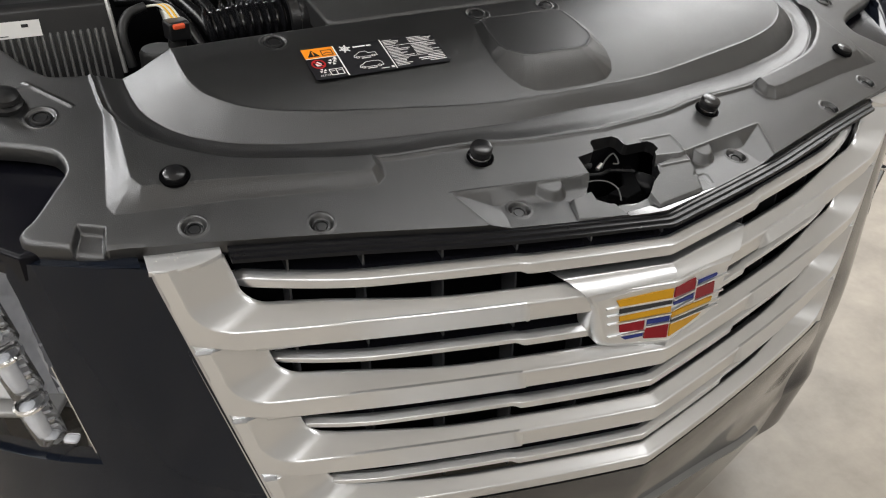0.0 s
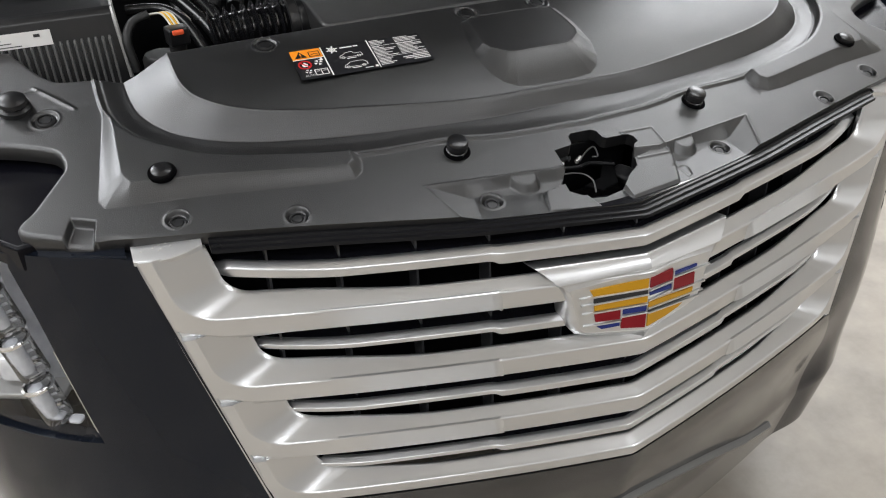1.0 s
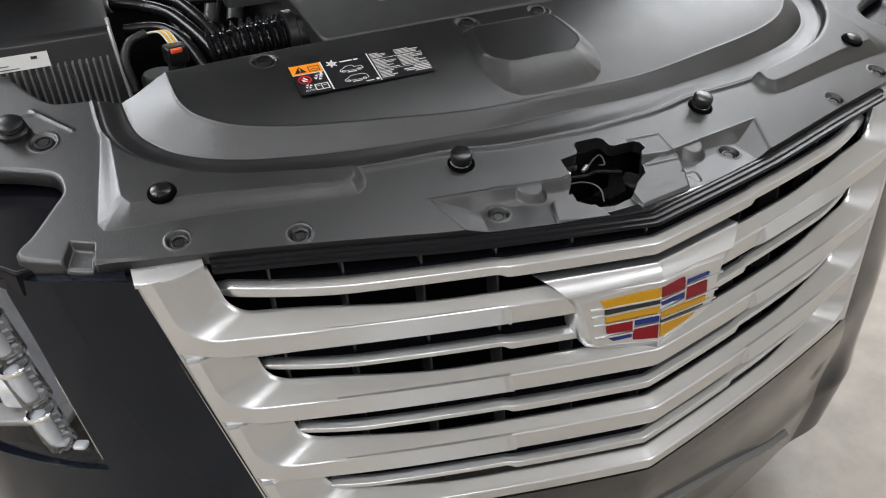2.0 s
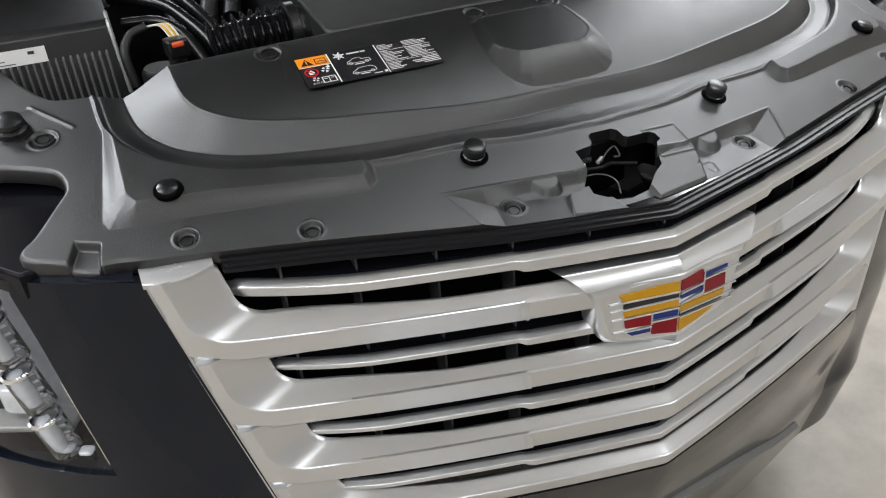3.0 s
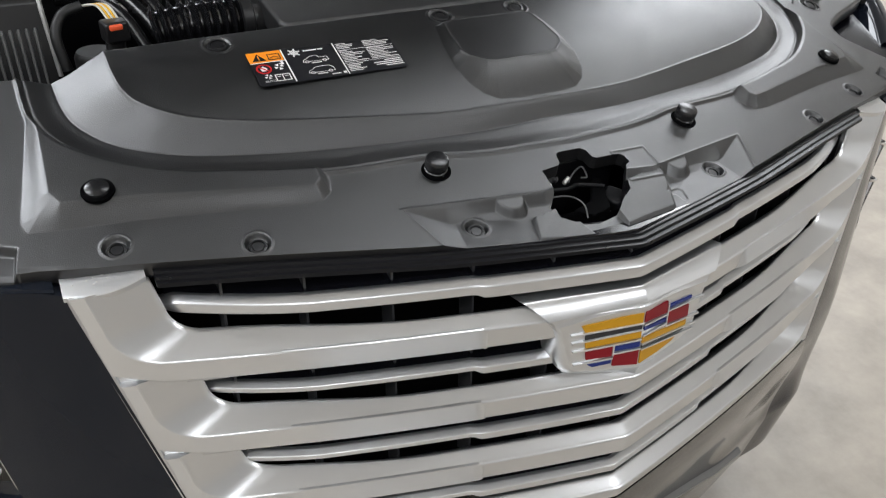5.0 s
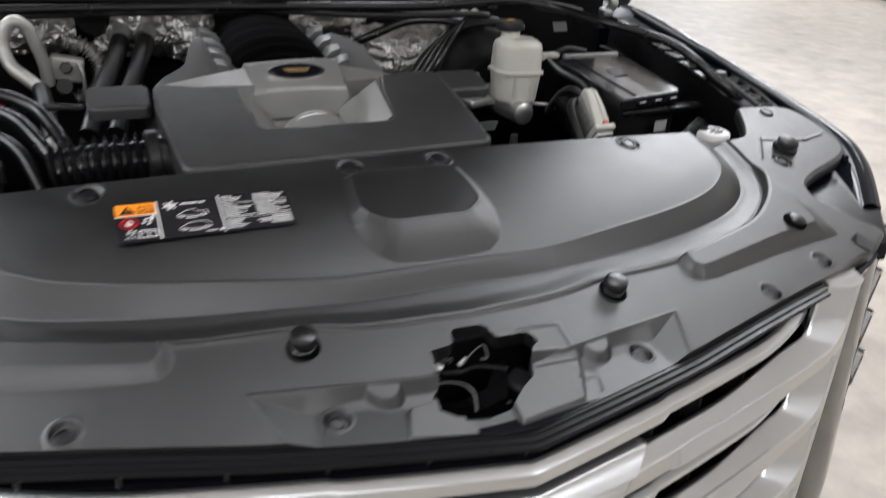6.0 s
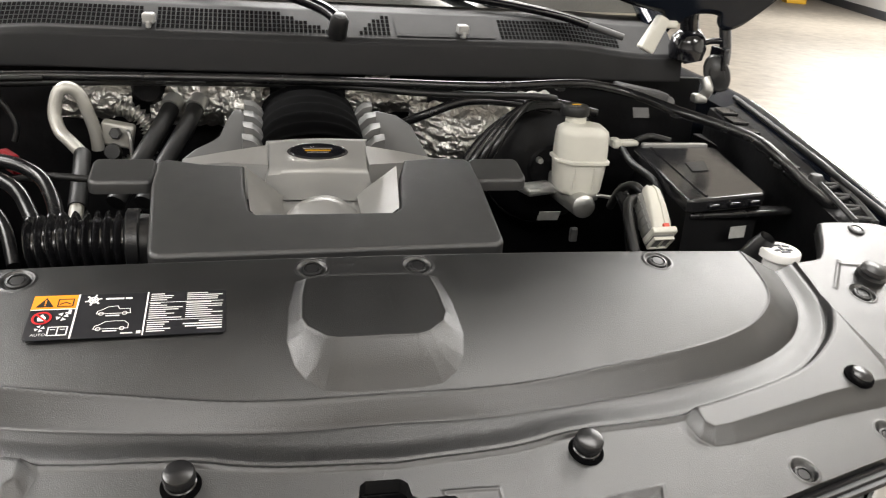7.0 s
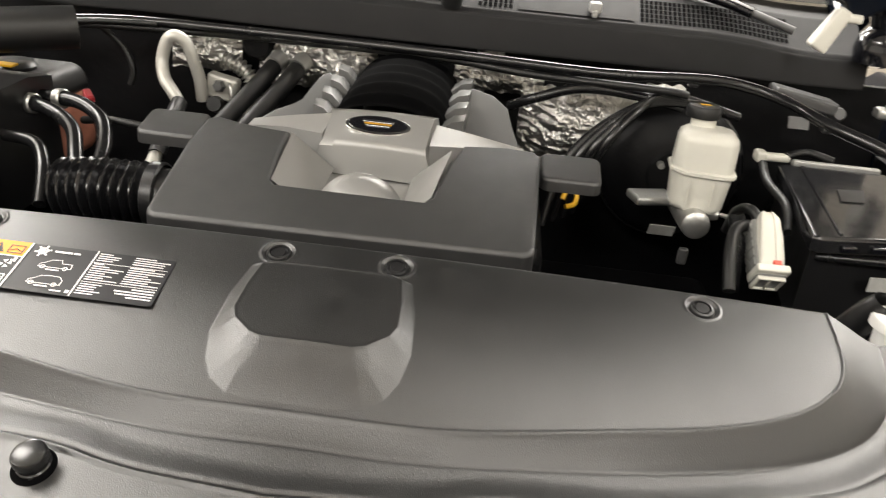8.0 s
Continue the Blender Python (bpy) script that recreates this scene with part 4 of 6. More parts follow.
for s in (-1, 1):
    at = lambda x, z, b: (XC + s * x, emblem_face(XC + s * x, z) + b, z)
    # broad bright hood that runs from the shelf down to the crest
    rows = []
    for u in np.linspace(0, 1, 15):
        tx, tz, cx, cz = 0.146 * u, 1.0165 + 0.0015 * u ** 4, 0.1217 * u, 1.0025 - 0.0039 * u
        ty = float(nose(XC + s * tx, tz)) + 0.012 - 0.004 * u ** 4
        high, low = Vector((XC + s * tx, ty, tz)), Vector(at(cx, cz, -0.0035))
        row = [(high.x, high.y + 0.022, high.z - 0.006), tuple(high)]
        for q, swell in ((0.12, 0.0012), (0.35, 0.0024), (0.65, 0.0020), (0.90, 0.0008), (0.97, 0.0002)):
            p = high.lerp(low, q)
            row.append((p.x, p.y - swell * 0.6, p.z + swell * 0.8))
        row += [tuple(low), (low.x, low.y + 0.001, low.z - 0.0016), (low.x, low.y + 0.03, low.z - 0.004)]
        rows.append(row)
    rows.append([(x - s * 0.002, y + 0.010, z - 0.002) for x, y, z in rows[-1]])
    part("plinth_hood", loft(rows), SATIN, EMBLEM, "broad satin hood over the crest", sharp=40)
    # bevelled plinth below it
    rings = [[at(x, z, 0.034) for x, z in RIM_HALF], [at(x, z, 0.008 if x and z < 0.998 else -0.0005) for x, z in RIM_HALF],
             [at(x * 0.4 + a * 0.6, z * 0.4 + c * 0.6, -0.0005) for (x, z), (a, c) in zip(RIM_HALF, FACE_HALF)],
             [at(x, z, -0.0028) for x, z in FACE_HALF], [at(x * 0.985, z * 0.985 + 0.955 * 0.015, -0.0022) for x, z in FACE_HALF]]
    bm = loft(rings)
    bm.verts.ensure_lookup_table()
    last = [bm.verts[(len(rings) - 1) * len(FACE_HALF) + i] for i in range(len(FACE_HALF))]
    for i in range(1, len(last) - 2):
        bm.faces.new((last[0], last[i], last[i + 1]))
    bm.faces.new((last[0], last[-2], last[-1]))
    part("plinth", bm, SATIN, EMBLEM, "satin crest plate with bevelled sides", sharp=30)

# enamel blocks of the crest, each a folded quarter cut by silver lines
for mat, outline in ((GOLD, [(-0.086, 0.985), (-0.0075, 0.9885), (-0.0075, 0.9745), (-0.080, 0.9745)]), (LABELBLACK, [(-0.080, 0.9715), (-0.0075, 0.9730), (-0.0075, 0.9660), (-0.080, 0.9655)]),
                     (GOLD, [(-0.0795, 0.9630), (-0.0075, 0.9640), (-0.0075, 0.9535), (-0.0785, 0.9540)]), (RED, [(-0.0785, 0.9505), (-0.0435, 0.9510), (-0.0435, 0.9350), (-0.0765, 0.9375)]),
                     (BLUE, [(-0.041, 0.9475), (-0.0075, 0.9485), (-0.0075, 0.9405), (-0.041, 0.9415)]), (BLUE, [(-0.0745, 0.9300), (-0.0435, 0.9300), (-0.0435, 0.9250), (-0.068, 0.9250)]),
                     (RED, [(-0.041, 0.9360), (-0.0075, 0.9360), (-0.0075, 0.9150), (-0.041, 0.9205)]), (RED, [(-0.0045, 0.9885), (0.033, 0.9880), (0.033, 0.9725), (-0.0045, 0.9740)]),
                     (BLUE, [(0.036, 0.9815), (0.077, 0.9790), (0.076, 0.9755), (0.036, 0.9770)]), (BLUE, [(-0.0045, 0.9670), (0.033, 0.9645), (0.033, 0.9590), (-0.0045, 0.9625)]),
                     (RED, [(0.036, 0.9720), (0.074, 0.9675), (0.075, 0.9510), (0.036, 0.9550)]), (GOLD, [(-0.0045, 0.9520), (0.074, 0.9450), (0.073, 0.9385), (-0.0045, 0.9450)]),
                     (LABELBLACK, [(-0.0045, 0.9425), (0.071, 0.9365), (0.0695, 0.9325), (-0.0045, 0.9380)]), (GOLD, [(-0.0045, 0.9350), (0.0600, 0.9300), (0.050, 0.9240), (0.028, 0.9190), (-0.0045, 0.9155)])):
    raised("enamel_block", outline, 0.0040, 0.004, mat, EMBLEM, bevel=0)
for x0, z0, x1, z1 in ((-0.099, 0.9755, -0.0065, 0.9738), (-0.097, 0.9645, -0.0065, 0.9650), (-0.095, 0.9520, -0.0065, 0.9510), (-0.093, 0.9335, -0.0425, 0.9325), (-0.0425, 0.9385, -0.0065, 0.9382),
                       (0.101, 0.9705, 0.0345, 0.9745), (0.0345, 0.9700, -0.0055, 0.9705), (0.095, 0.9475, 0.0345, 0.9528), (0.0345, 0.9570, -0.0055, 0.9555), (0.092, 0.9355, -0.0055, 0.9437), (0.088, 0.9275, -0.0055, 0.9365)):
    w = 0.0011
    raised("crest_line", [(x0, z0 - w), (x1, z1 - w), (x1, z1 + w), (x0, z0 + w)], 0.0056, 0.004, SATIN, EMBLEM, "raised silver line", 0.0004)
for x in (-0.0425, 0.0345):
    raised("crest_line", [(x - 0.0011, 0.9355 if x < 0 else 0.953), (x + 0.0011, 0.9355 if x < 0 else 0.953), (x + 0.0011, 0.9515 if x < 0 else 0.985), (x - 0.0011, 0.9515 if x < 0 else 0.985)], 0.0054, 0.004, SATIN, EMBLEM, "raised silver line", 0.0004)

# ---- car body ----
CAR = thing("car", "black car with its hood raised, parked in a garage", "car", at=(0, 1.5, 0))


def fascia_y(x, z):
    low = np.clip((0.70 - z) / 0.25, 0, 1)
    side = 1 - 0.6 * smooth01((np.abs(x) - 0.5) / 0.15)
    return nose(x, z) + 0.004 + 0.05 * side * low * low * (3 - 2 * low) + 0.05 * np.clip((0.45 - z) / 0.2, 0, 1)


GRILLE_HOLE = [(-0.588, 1.10), (-0.5825, 1.06), (-0.500, 0.72), (-0.49, 0.695), (0.49, 0.695), (0.500, 0.72), (0.5825, 1.06), (0.588, 1.10)]
LAMP_R = [(0.719, 1.074), (0.706, 0.996), (0.694, 0.904), (0.679, 0.806), (0.76, 0.800), (0.90, 0.800), (0.97, 0.83), (0.97, 0.95), (0.95, 1.05), (0.80, 1.078)]
LAMP_L = [(-x, z) for x, z in LAMP_R]
body_out = [(-1.0, 0.30), (1.0, 0.30), (1.0, 1.03), (0.90, 1.072), (0.72, 1.080), (0.60, 1.078), (-0.60, 1.078), (-0.72, 1.080), (-0.90, 1.072), (-1.0, 1.03)]
fascia_me = sheet("front_fascia", body_out, [GRILLE_HOLE, LAMP_R, LAMP_L], 0.0125, lambda u, v: (u, fascia_y(u, v), v), PAINT, rim=(0, 0.03, 0))
put("front_fascia", fascia_me, CAR, "glossy black front fascia")
# shelf behind the fascia's upper edge
for s in (-1, 1):
    rows = []
    for i in range(25):
        x = s * (0.592 + 0.37 * i / 24)
        y = float(fascia_y(np.array(x), np.array(1.078)))
        rows.append([(x, y + 0.001, 1.0785), (x, y + 0.010, 1.0815), (x, y + 0.04, 1.081), (x, y + 0.08, 1.075)])
    part("upper_edge", loft(rows), PAINT, CAR)
# matt lower valance under the grille
VALANCE = material("gloss_bumper_paint", (0.014, 0.014, 0.0145), 0.14, spec=0.75, coat=0.5, vary=0.1, scale=4)
valance = [(-0.53, 0.31), (0.53, 0.31), (0.535, 0.60), (0.50, 0.69), (-0.50, 0.69), (-0.535, 0.60)]
put("lower_valance", sheet("lower_valance", valance, [], 0.0125, lambda u, v: (u, fascia_y(u, v) - 0.004, v), VALANCE, rim=(0, 0.006, 0)), CAR, "glossy dark lower bumper panel that mirrors the floor")
# bright line along the lower bumper
rows = []
for i in range(61):
    x = -0.46 + 0.92 * i / 60
    z = 0.578 - 0.372 * math.sqrt(x * x + 0.0009)
    y = float(fascia_y(np.array(x), np.array(z)))
    rows.append([(x, y + 0.010, z + 0.010), (x, y - 0.006, z + 0.008), (x, y - 0.013, z + 0.002), (x, y - 0.012, z - 0.004), (x, y + 0.010, z - 0.012)])
part("lower_lip", loft(rows, close=True), GREY_SHADED_SILVER, CAR, "thin grey bumper strip")
# headlights
for s in (-1, 1):
    HEAD = thing("headlight", "tall clear headlight with stacked light guides in a black housing", "headlight", "headlights", (s * 0.80, 0.45, 0.80))
    hx = lambda x: s * x

    def lens_y(x, z):
        return float(fascia_y(np.array(x), np.array(z)))
    rows = []
    for i in range(15):
        z = 0.808 + (1.072 - 0.808) * i / 14
        x0 = 0.681 + (0.719 - 0.681) * i / 14
        rows.append([(hx(x), lens_y(x, z) - 0.001, z) for x in np.linspace(x0, 0.965, 16)])
    lens = part("lens", loft(rows), LENS, HEAD, "clear plastic lens")
    lens.visible_shadow = False
    back = [[(x, y + 0.07 + (0.02 if 0 < j < 15 else -0.06), z) for j, (x, y, z) in enumerate(r)] for r in rows]
    part("housing", loft(back), material("lamp_housing_grey", (0.30, 0.31, 0.34), 0.25, metal=0.5), HEAD, "dark lamp housing")
    for i in range(4):
        z = 1.046 - 0.066 * i
        k = (z - 0.808) / 0.264
        xi = 0.681 + 0.038 * k
        gx, gy = xi + 0.045, lens_y(xi + 0.045, z) + 0.012
        lean = facing((hx(0.16), 0.03, 1))
        guide = part("light_guide", lathe([(0.0, 0.030), (0.017, 0.030), (0.0190, 0.027), (0.0190, -0.026), (0.0155, -0.031), (0.0, -0.032)], (hx(gx), gy, z), 20, lean), RODGLASS, HEAD, "clear cylindrical light guide")
        guide.visible_shadow = False
        part("guide_ring", lathe([(0.0170, 0.003), (0.0203, 0.002), (0.0203, -0.001), (0.0170, -0.003)], (hx(gx + 0.0048), gy, z + 0.031), 20, lean), CHROME, guide)
        part("guide_core", lathe([(0.0, 0.026), (0.0095, 0.026), (0.0110, 0.012), (0.0105, 0.008), (0.0110, 0.0), (0.0105, -0.008), (0.0095, -0.022), (0.0, -0.023)], (hx(gx + 0.006), gy + 0.002, z), 10, lean), CRYSTAL, guide, "pale inner rod")
        for j in range(4):
            part("guide_facet", box((0.014, 0.003, 0.0042), (hx(gx - 0.0085 + 0.0014 * j), gy + 0.006, z - 0.019 + 0.012 * j), 0.001, 1, Matrix.Rotation(s * 0.6, 4, "Y") @ Matrix.Rotation(s * 0.5, 4, "Z")), CRYSTAL, guide)
        part("guide_end", lathe([(0.0, 0.0), (0.011, 0.0005), (0.0140, 0.003)], (hx(gx - 0.0042), gy, z - 0.0265), 14, lean), CHROME, guide)
    part("back_reflector", loft([[(hx(0.700 + 0.030 * q + 0.055 * p), lens_y(0.74 + 0.03 * q, 0.82 + 0.24 * q) + 0.055 + 0.012 * math.sin(7 * p + 3 * q), 0.82 + 0.24 * q) for p in np.linspace(0, 1, 6)] for q in np.linspace(0, 1, 13)]), CRYSTAL, HEAD, "bright stepped reflector", sharp=10)
    part("bezel_line", tube([(hx(0.6835 + 0.038 * q), lens_y(0.6835 + 0.038 * q, 0.815 + 0.25 * q) + 0.004, 0.815 + 0.25 * q) for q in (0.0, 0.12, 0.25, 0.38, 0.5)], 0.0012, 6), CHROME, HEAD, "thin bright edge line")
    for i in range(4):
        z = 1.035 - 0.055 * i
        y = lens_y(0.775, z) + 0.042
        part("reflector", box((0.044, 0.020, 0.046), (hx(0.768), y - 0.008, z), 0.010, 3, Matrix.Rotation(s * 0.5, 4, "Z")), CRYSTAL, HEAD, "bright faceted reflector")
        part("projector", lathe([(0, 0.03), (0.012, 0.027), (0.020, 0.016), (0.023, 0.0)], (hx(0.778), y + 0.030, z), 24, facing((-s * 0.4, -1, 0.2))), CHROME, HEAD, "round clear projector")
    part("sill", box((0.17, 0.035, 0.010), (hx(0.785), lens_y(0.785, 0.83) + 0.030, 0.838), 0.003, 2, Matrix.Rotation(s * 0.45, 4, "Z")), SILVER, HEAD, "grey lower sill")
    for i in range(2):
        part("corner_reflector", box((0.018, 0.014, 0.005), (hx(0.706 + 0.022 * i), lens_y(0.706 + 0.022 * i, 0.826) + 0.014, 0.824), 0.004, 2, Matrix.Rotation(s * 0.5, 4, "Z")), CRYSTAL, HEAD)
    # the lamp's black top shows through the cover's cut-out
    part("lamp_top", slab([(hx(x), y) for x, y in ((0.62, 0.225), (0.70, 0.215), (0.80, 0.32), (0.845, 0.44), (0.70, 0.40), (0.63, 0.36))][::s], lambda x, y: 1.118 + 0.16 * (y - 0.3) - 0.02 * abs(x), 0.03, 0.006), LAMPTOP, HEAD, "gloss black lamp top")

# fenders
CROWN = [(0.76, 0.30, 1.110), (0.835, 0.40, 1.145), (0.868, 0.50, 1.170), (0.905, 0.75, 1.200), (0.95, 1.0, 1.222), (0.995, 1.25, 1.240), (1.0, 1.6, 1.255)]
for s in (-1, 1):
    rows = []
    for x, y, z in spline(CROWN, 6):
        swell = float(smooth01((y - 0.5) / 0.45))
        rows.append([(s * px, py, pz) for px, py, pz in ((x - 0.045, y + 0.012, z - 0.030), (x - 0.022, y + 0.006, z - 0.010), (x - 0.012, y + 0.003, z - 0.001), (x, y, z), (x + 0.014, y - 0.006, z - 0.008),
                                                         (min(x + 0.022 + 0.03 * swell, 1.005), y, z - 0.07), (min(x + 0.024 + 0.07 * swell, 1.02), y + 0.02, z - 0.25), (min(x + 0.018 + 0.08 * swell, 1.02), y + 0.04, z - 0.75))])
    part("fender", loft(rows), PAINT, CAR, "glossy black fender")
    # hood seal on the fender's inner edge
    part("edge_seal", tube([(s * (x - 0.026), y + 0.008, z - 0.002) for x, y, z in CROWN[1:6]], 0.006, 8), RUBBER, CAR, "black rubber edge seal")
    # gutter of the fender with punched steps
    rows = []
    for x, y, z in spline(CROWN[2:6], 6):
        rows.append([(s * (x - 0.03), y, z - 0.018), (s * (x - 0.05), y, z - 0.024), (s * (x - 0.09), y, z - 0.026), (s * (x - 0.095), y, z - 0.05), (s * (x - 0.11), y, z - 0.30)])
    part("apron", loft(rows), DARK, CAR, "black painted inner apron")
    for i in range(7):
        u = i / 6
        x, y, z = 0.832 + 0.085 * u, 0.80 + 0.40 * u, 1.186 + 0.030 * u
        part("gutter_plate", box((0.036, 0.058, 0.008), (s * x, y, z), 0.002, 2, Matrix.Rotation(-s * 0.19, 4, "Z")), HOSE, CAR)
    for i in range(7):
        u = i / 6
        part("lattice_rib", tube([(s * (0.812 + 0.006 * i), 0.628 + 0.021 * i, 1.1745 + 0.0026 * i), (s * (0.840 + 0.006 * i), 0.615 + 0.022 * i + 0.02 * (i % 2), 1.1745 + 0.0026 * i)], 0.0035, 6), GREY, CAR)
    part("lattice_rail", tube([(s * 0.808, 0.615, 1.172), (s * 0.828, 0.70, 1.183), (s * 0.845, 0.775, 1.192)], 0.005, 6), GREY, CAR)
    part("lattice_rail", tube([(s * 0.838, 0.605, 1.172), (s * 0.862, 0.69, 1.184), (s * 0.882, 0.775, 1.192)], 0.005, 6), GREY, CAR)
    part("lattice_pin", lathe([(0, 0.012), (0.010, 0.011), (0.013, 0.006), (0.013, -0.01)], (s * 0.838, 0.765, 1.192), 14), GREY, CAR, "grey round clip")

# underside panels that close the engine bay, their near-black colour holding its shade
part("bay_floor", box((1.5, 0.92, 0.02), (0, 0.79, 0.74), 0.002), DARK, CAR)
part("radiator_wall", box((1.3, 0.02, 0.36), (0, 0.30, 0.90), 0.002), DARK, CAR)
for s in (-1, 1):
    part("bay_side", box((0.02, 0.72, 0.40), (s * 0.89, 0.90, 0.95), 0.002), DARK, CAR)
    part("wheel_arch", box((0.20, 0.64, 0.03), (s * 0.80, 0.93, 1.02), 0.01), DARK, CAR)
part("body_side", box((1.96, 3.4, 0.9), (0, 3.05, 0.75), 0.12, 4), PAINT, CAR, "black car body")
part("cabin", box((1.6, 2.4, 0.62), (0, 3.3, 1.50), 0.14, 4, taper=0.86), PAINT, CAR)
for sx in (-1, 1):
    for y in (0.95, 3.9):
        part("wheel", lathe([(0.0, 0.10), (0.20, 0.11), (0.28, 0.12), (0.38, 0.10), (0.40, 0.06), (0.40, -0.06), (0.38, -0.10), (0.0, -0.10)], (sx * 0.86, y, 0.40), 40, Matrix.Rotation(radians(90) * sx, 4, "Y")), RUBBER, CAR, "black road wheel")

# hood, raised
HINGE_Z, HINGE_Y = 1.40, 1.24
ang = radians(59)


def hood_at(x, d, lift=0.0):
    """A point d along the raised hood from its hinge line."""
    return (x, HINGE_Y - d * math.cos(ang) - lift * math.sin(ang), HINGE_Z + 0.07 + d * math.sin(ang) - lift * math.cos(ang))


hood = [[hood_at(x, d, 0.05 * (x / 0.9) ** 2 + 0.04 * max(0, d - 1.0)) for x in np.linspace(-0.83, 0.83, 25)] for d in np.linspace(0.0, 1.30, 18)]
hood_low = [[hood_at(x, d, 0.03 + 0.05 * (x / 0.9) ** 2 + 0.04 * max(0, d - 1.0)) for x in np.linspace(-0.81, 0.81, 25)] for d in np.linspace(0.02, 1.27, 18)]
part("hood", loft(hood), PAINT, CAR, "raised glossy black hood")
part("hood_liner", loft(hood_low), LINER, CAR, "dark felt hood liner")
for s in (-1, 1):
    part("hood_hinge", joined(tube([(s * 0.868, 1.20, 1.26), (s * 0.880, 1.19, 1.33), (s * 0.874, 1.20, 1.40), (s * 0.862, 1.22, 1.48)], 0.013, 10),
                              box((0.014, 0.06, 0.05), (s * 0.872, 1.20, 1.335), 0.004), tube([(s * 0.83, 1.205, 1.365), (s * 0.85, 1.20, 1.372), (s * 0.872, 1.195, 1.372)], 0.007, 8)), GLOSS, CAR, "black hood hinge")
    pad = lathe([(0, 0.012), (0.018, 0.012), (0.021, 0.009), (0.031, 0.009), (0.034, 0.004), (0.034, -0.010), (0, -0.012)], (0, 0, 0), 28)
    bmesh.ops.transform(pad, matrix=Matrix.Translation((s * 0.866, 1.185, 1.304)) @ facing((-s * 0.5, -1, 0.1)) @ Matrix.Diagonal((0.8, 1.25, 1, 1)), verts=pad.verts)
    part("hinge_pad", pad, PLASTIC, CAR, "oval ringed hinge pad")
    part("hinge_cover", lathe([(0, 0.044), (0.02, 0.040), (0.036, 0.024), (0.041, 0.0), (0.036, -0.024), (0.0, -0.036)], (s * 0.800, 1.215, 1.354), 28), GLOSS, CAR, "round gloss black hinge cover")
    part("hinge_arm", tube([(s * 0.800, 1.215, 1.385), (s * 0.785, 1.20, 1.43), (s * 0.80, 1.19, 1.47), (s * 0.84, 1.19, 1.52)], 0.020, 10), GLOSS, CAR)
    low = [(0.55, 1.475), (0.60, 1.450), (0.66, 1.436), (0.70, 1.428), (0.715, 1.408), (0.735, 1.402), (0.757, 1.416), (0.785, 1.430), (0.83, 1.428), (0.842, 1.404), (0.862, 1.397), (0.885, 1.403), (0.91, 1.425), (0.95, 1.469), (0.985, 1.52), (0.99, 1.62)]
    rows = []
    for x, z in spline(low, 3):
        back = lambda h: 1.15 - 0.40 * (h - 1.43)
        rows.append([(s * x, back(1.64) + 0.02, 1.64), (s * x, back(z) + 0.024, z + 0.006), (s * x, back(z) + 0.014, z), (s * x, back(z) + 0.004, z + 0.004), (s * x, back(z), z + 0.012), (s * x, back(1.64), 1.64)])
    part("hood_corner", loft(rows, close=True), PAINT, CAR, "black hood rear corner")
    part("hinge_bolt", joined(tube([(s * 0.838, 1.19, 1.245), (s * 0.842, 1.17, 1.27), (s * 0.835, 1.18, 1.295)], 0.012, 10), box((0.03, 0.03, 0.02), (s * 0.83, 1.18, 1.25), 0.006)), ALU, CAR, "worn steel hinge bolt")

# ---- cowl ----
COWL = thing("cowl_panel", "dark grey plastic cowl panel with vent grids below the windscreen", "car trim", at=(0, 1.22, 1.28))


def drop(x):
    """The cowl's fall towards its ends."""
    k = np.clip((abs(x) - 0.50) / 0.22, 0, 1)
    return 0.018 * float(k * k * (3 - 2 * k))


def sweepback(x):
    return 0.06 * x * x


rows = []
for i in range(61):
    x = -0.80 + 1.60 * i / 60
    q = sweepback(x)
    d = drop(x)
    rows.append([(x, 1.215 + q, 1.280 - d * 0.3), (x, 1.185 + q, 1.283 - d * 0.3), (x, 1.183 + q, 1.288 - d * 0.3), (x, 1.190 + q, 1.340 - d), (x, 1.196 + q, 1.346 - d), (x, 1.204 + q, 1.343 - d),
                 (x, 1.208 + q, 1.351 - d), (x, 1.214 + q, 1.354 - d), (x, 1.220 + q, 1.349 - d), (x, 1.29 + q, 1.392 - d * 0.6), (x, 1.30 + q, 1.395 - d * 0.6), (x, 1.42 + q, 1.405 - d * 0.6)])
part("channel", loft(rows), COWLGREY, COWL, "dark grey cowl channel", sharp=30)
SLOPE = math.atan2(0.043, 0.07)


def vents(name, x0, x1, cut=None):
    """A grid of near-black patches, as shaded slots, on the sloping cowl face, as one mesh."""
    bm = bmesh.new()
    nx = int((x1 - x0) / 0.0085)
    for r in range(5):
        for c in range(nx):
            x = x0 + (c + 0.5) * (x1 - x0) / nx
            t = 0.20 + 0.155 * r
            if cut and not cut(x, t):
                continue
            y, z = 1.220 + 0.07 * t + sweepback(x), 1.349 - drop(x) + (0.043 + 0.4 * drop(x)) * t + 0.0012
            w, h = 0.0033, 0.0054
            p = [(x - w, -h), (x + w, -h), (x + w, h), (x - w, h)]
            bm.faces.new([bm.verts.new((u, y + v * math.cos(SLOPE), z + v * math.sin(SLOPE))) for u, v in p])
    return tagged(part(name, bm, ARCHBLACK, COWL, "vent slots, their shade drawn as flat near-black patches", smooth=False), kind="stuff")


vents("vent_grid", -0.78, -0.335)
vents("vent_grid", -0.31, 0.03, lambda x, t: x < -0.02 - (t - 0.5) * 0.16)
vents("vent_grid", 0.07, 0.145, lambda x, t: x > 0.10 + (t - 0.5) * 0.07)
vents("vent_grid", 0.38, 0.66)
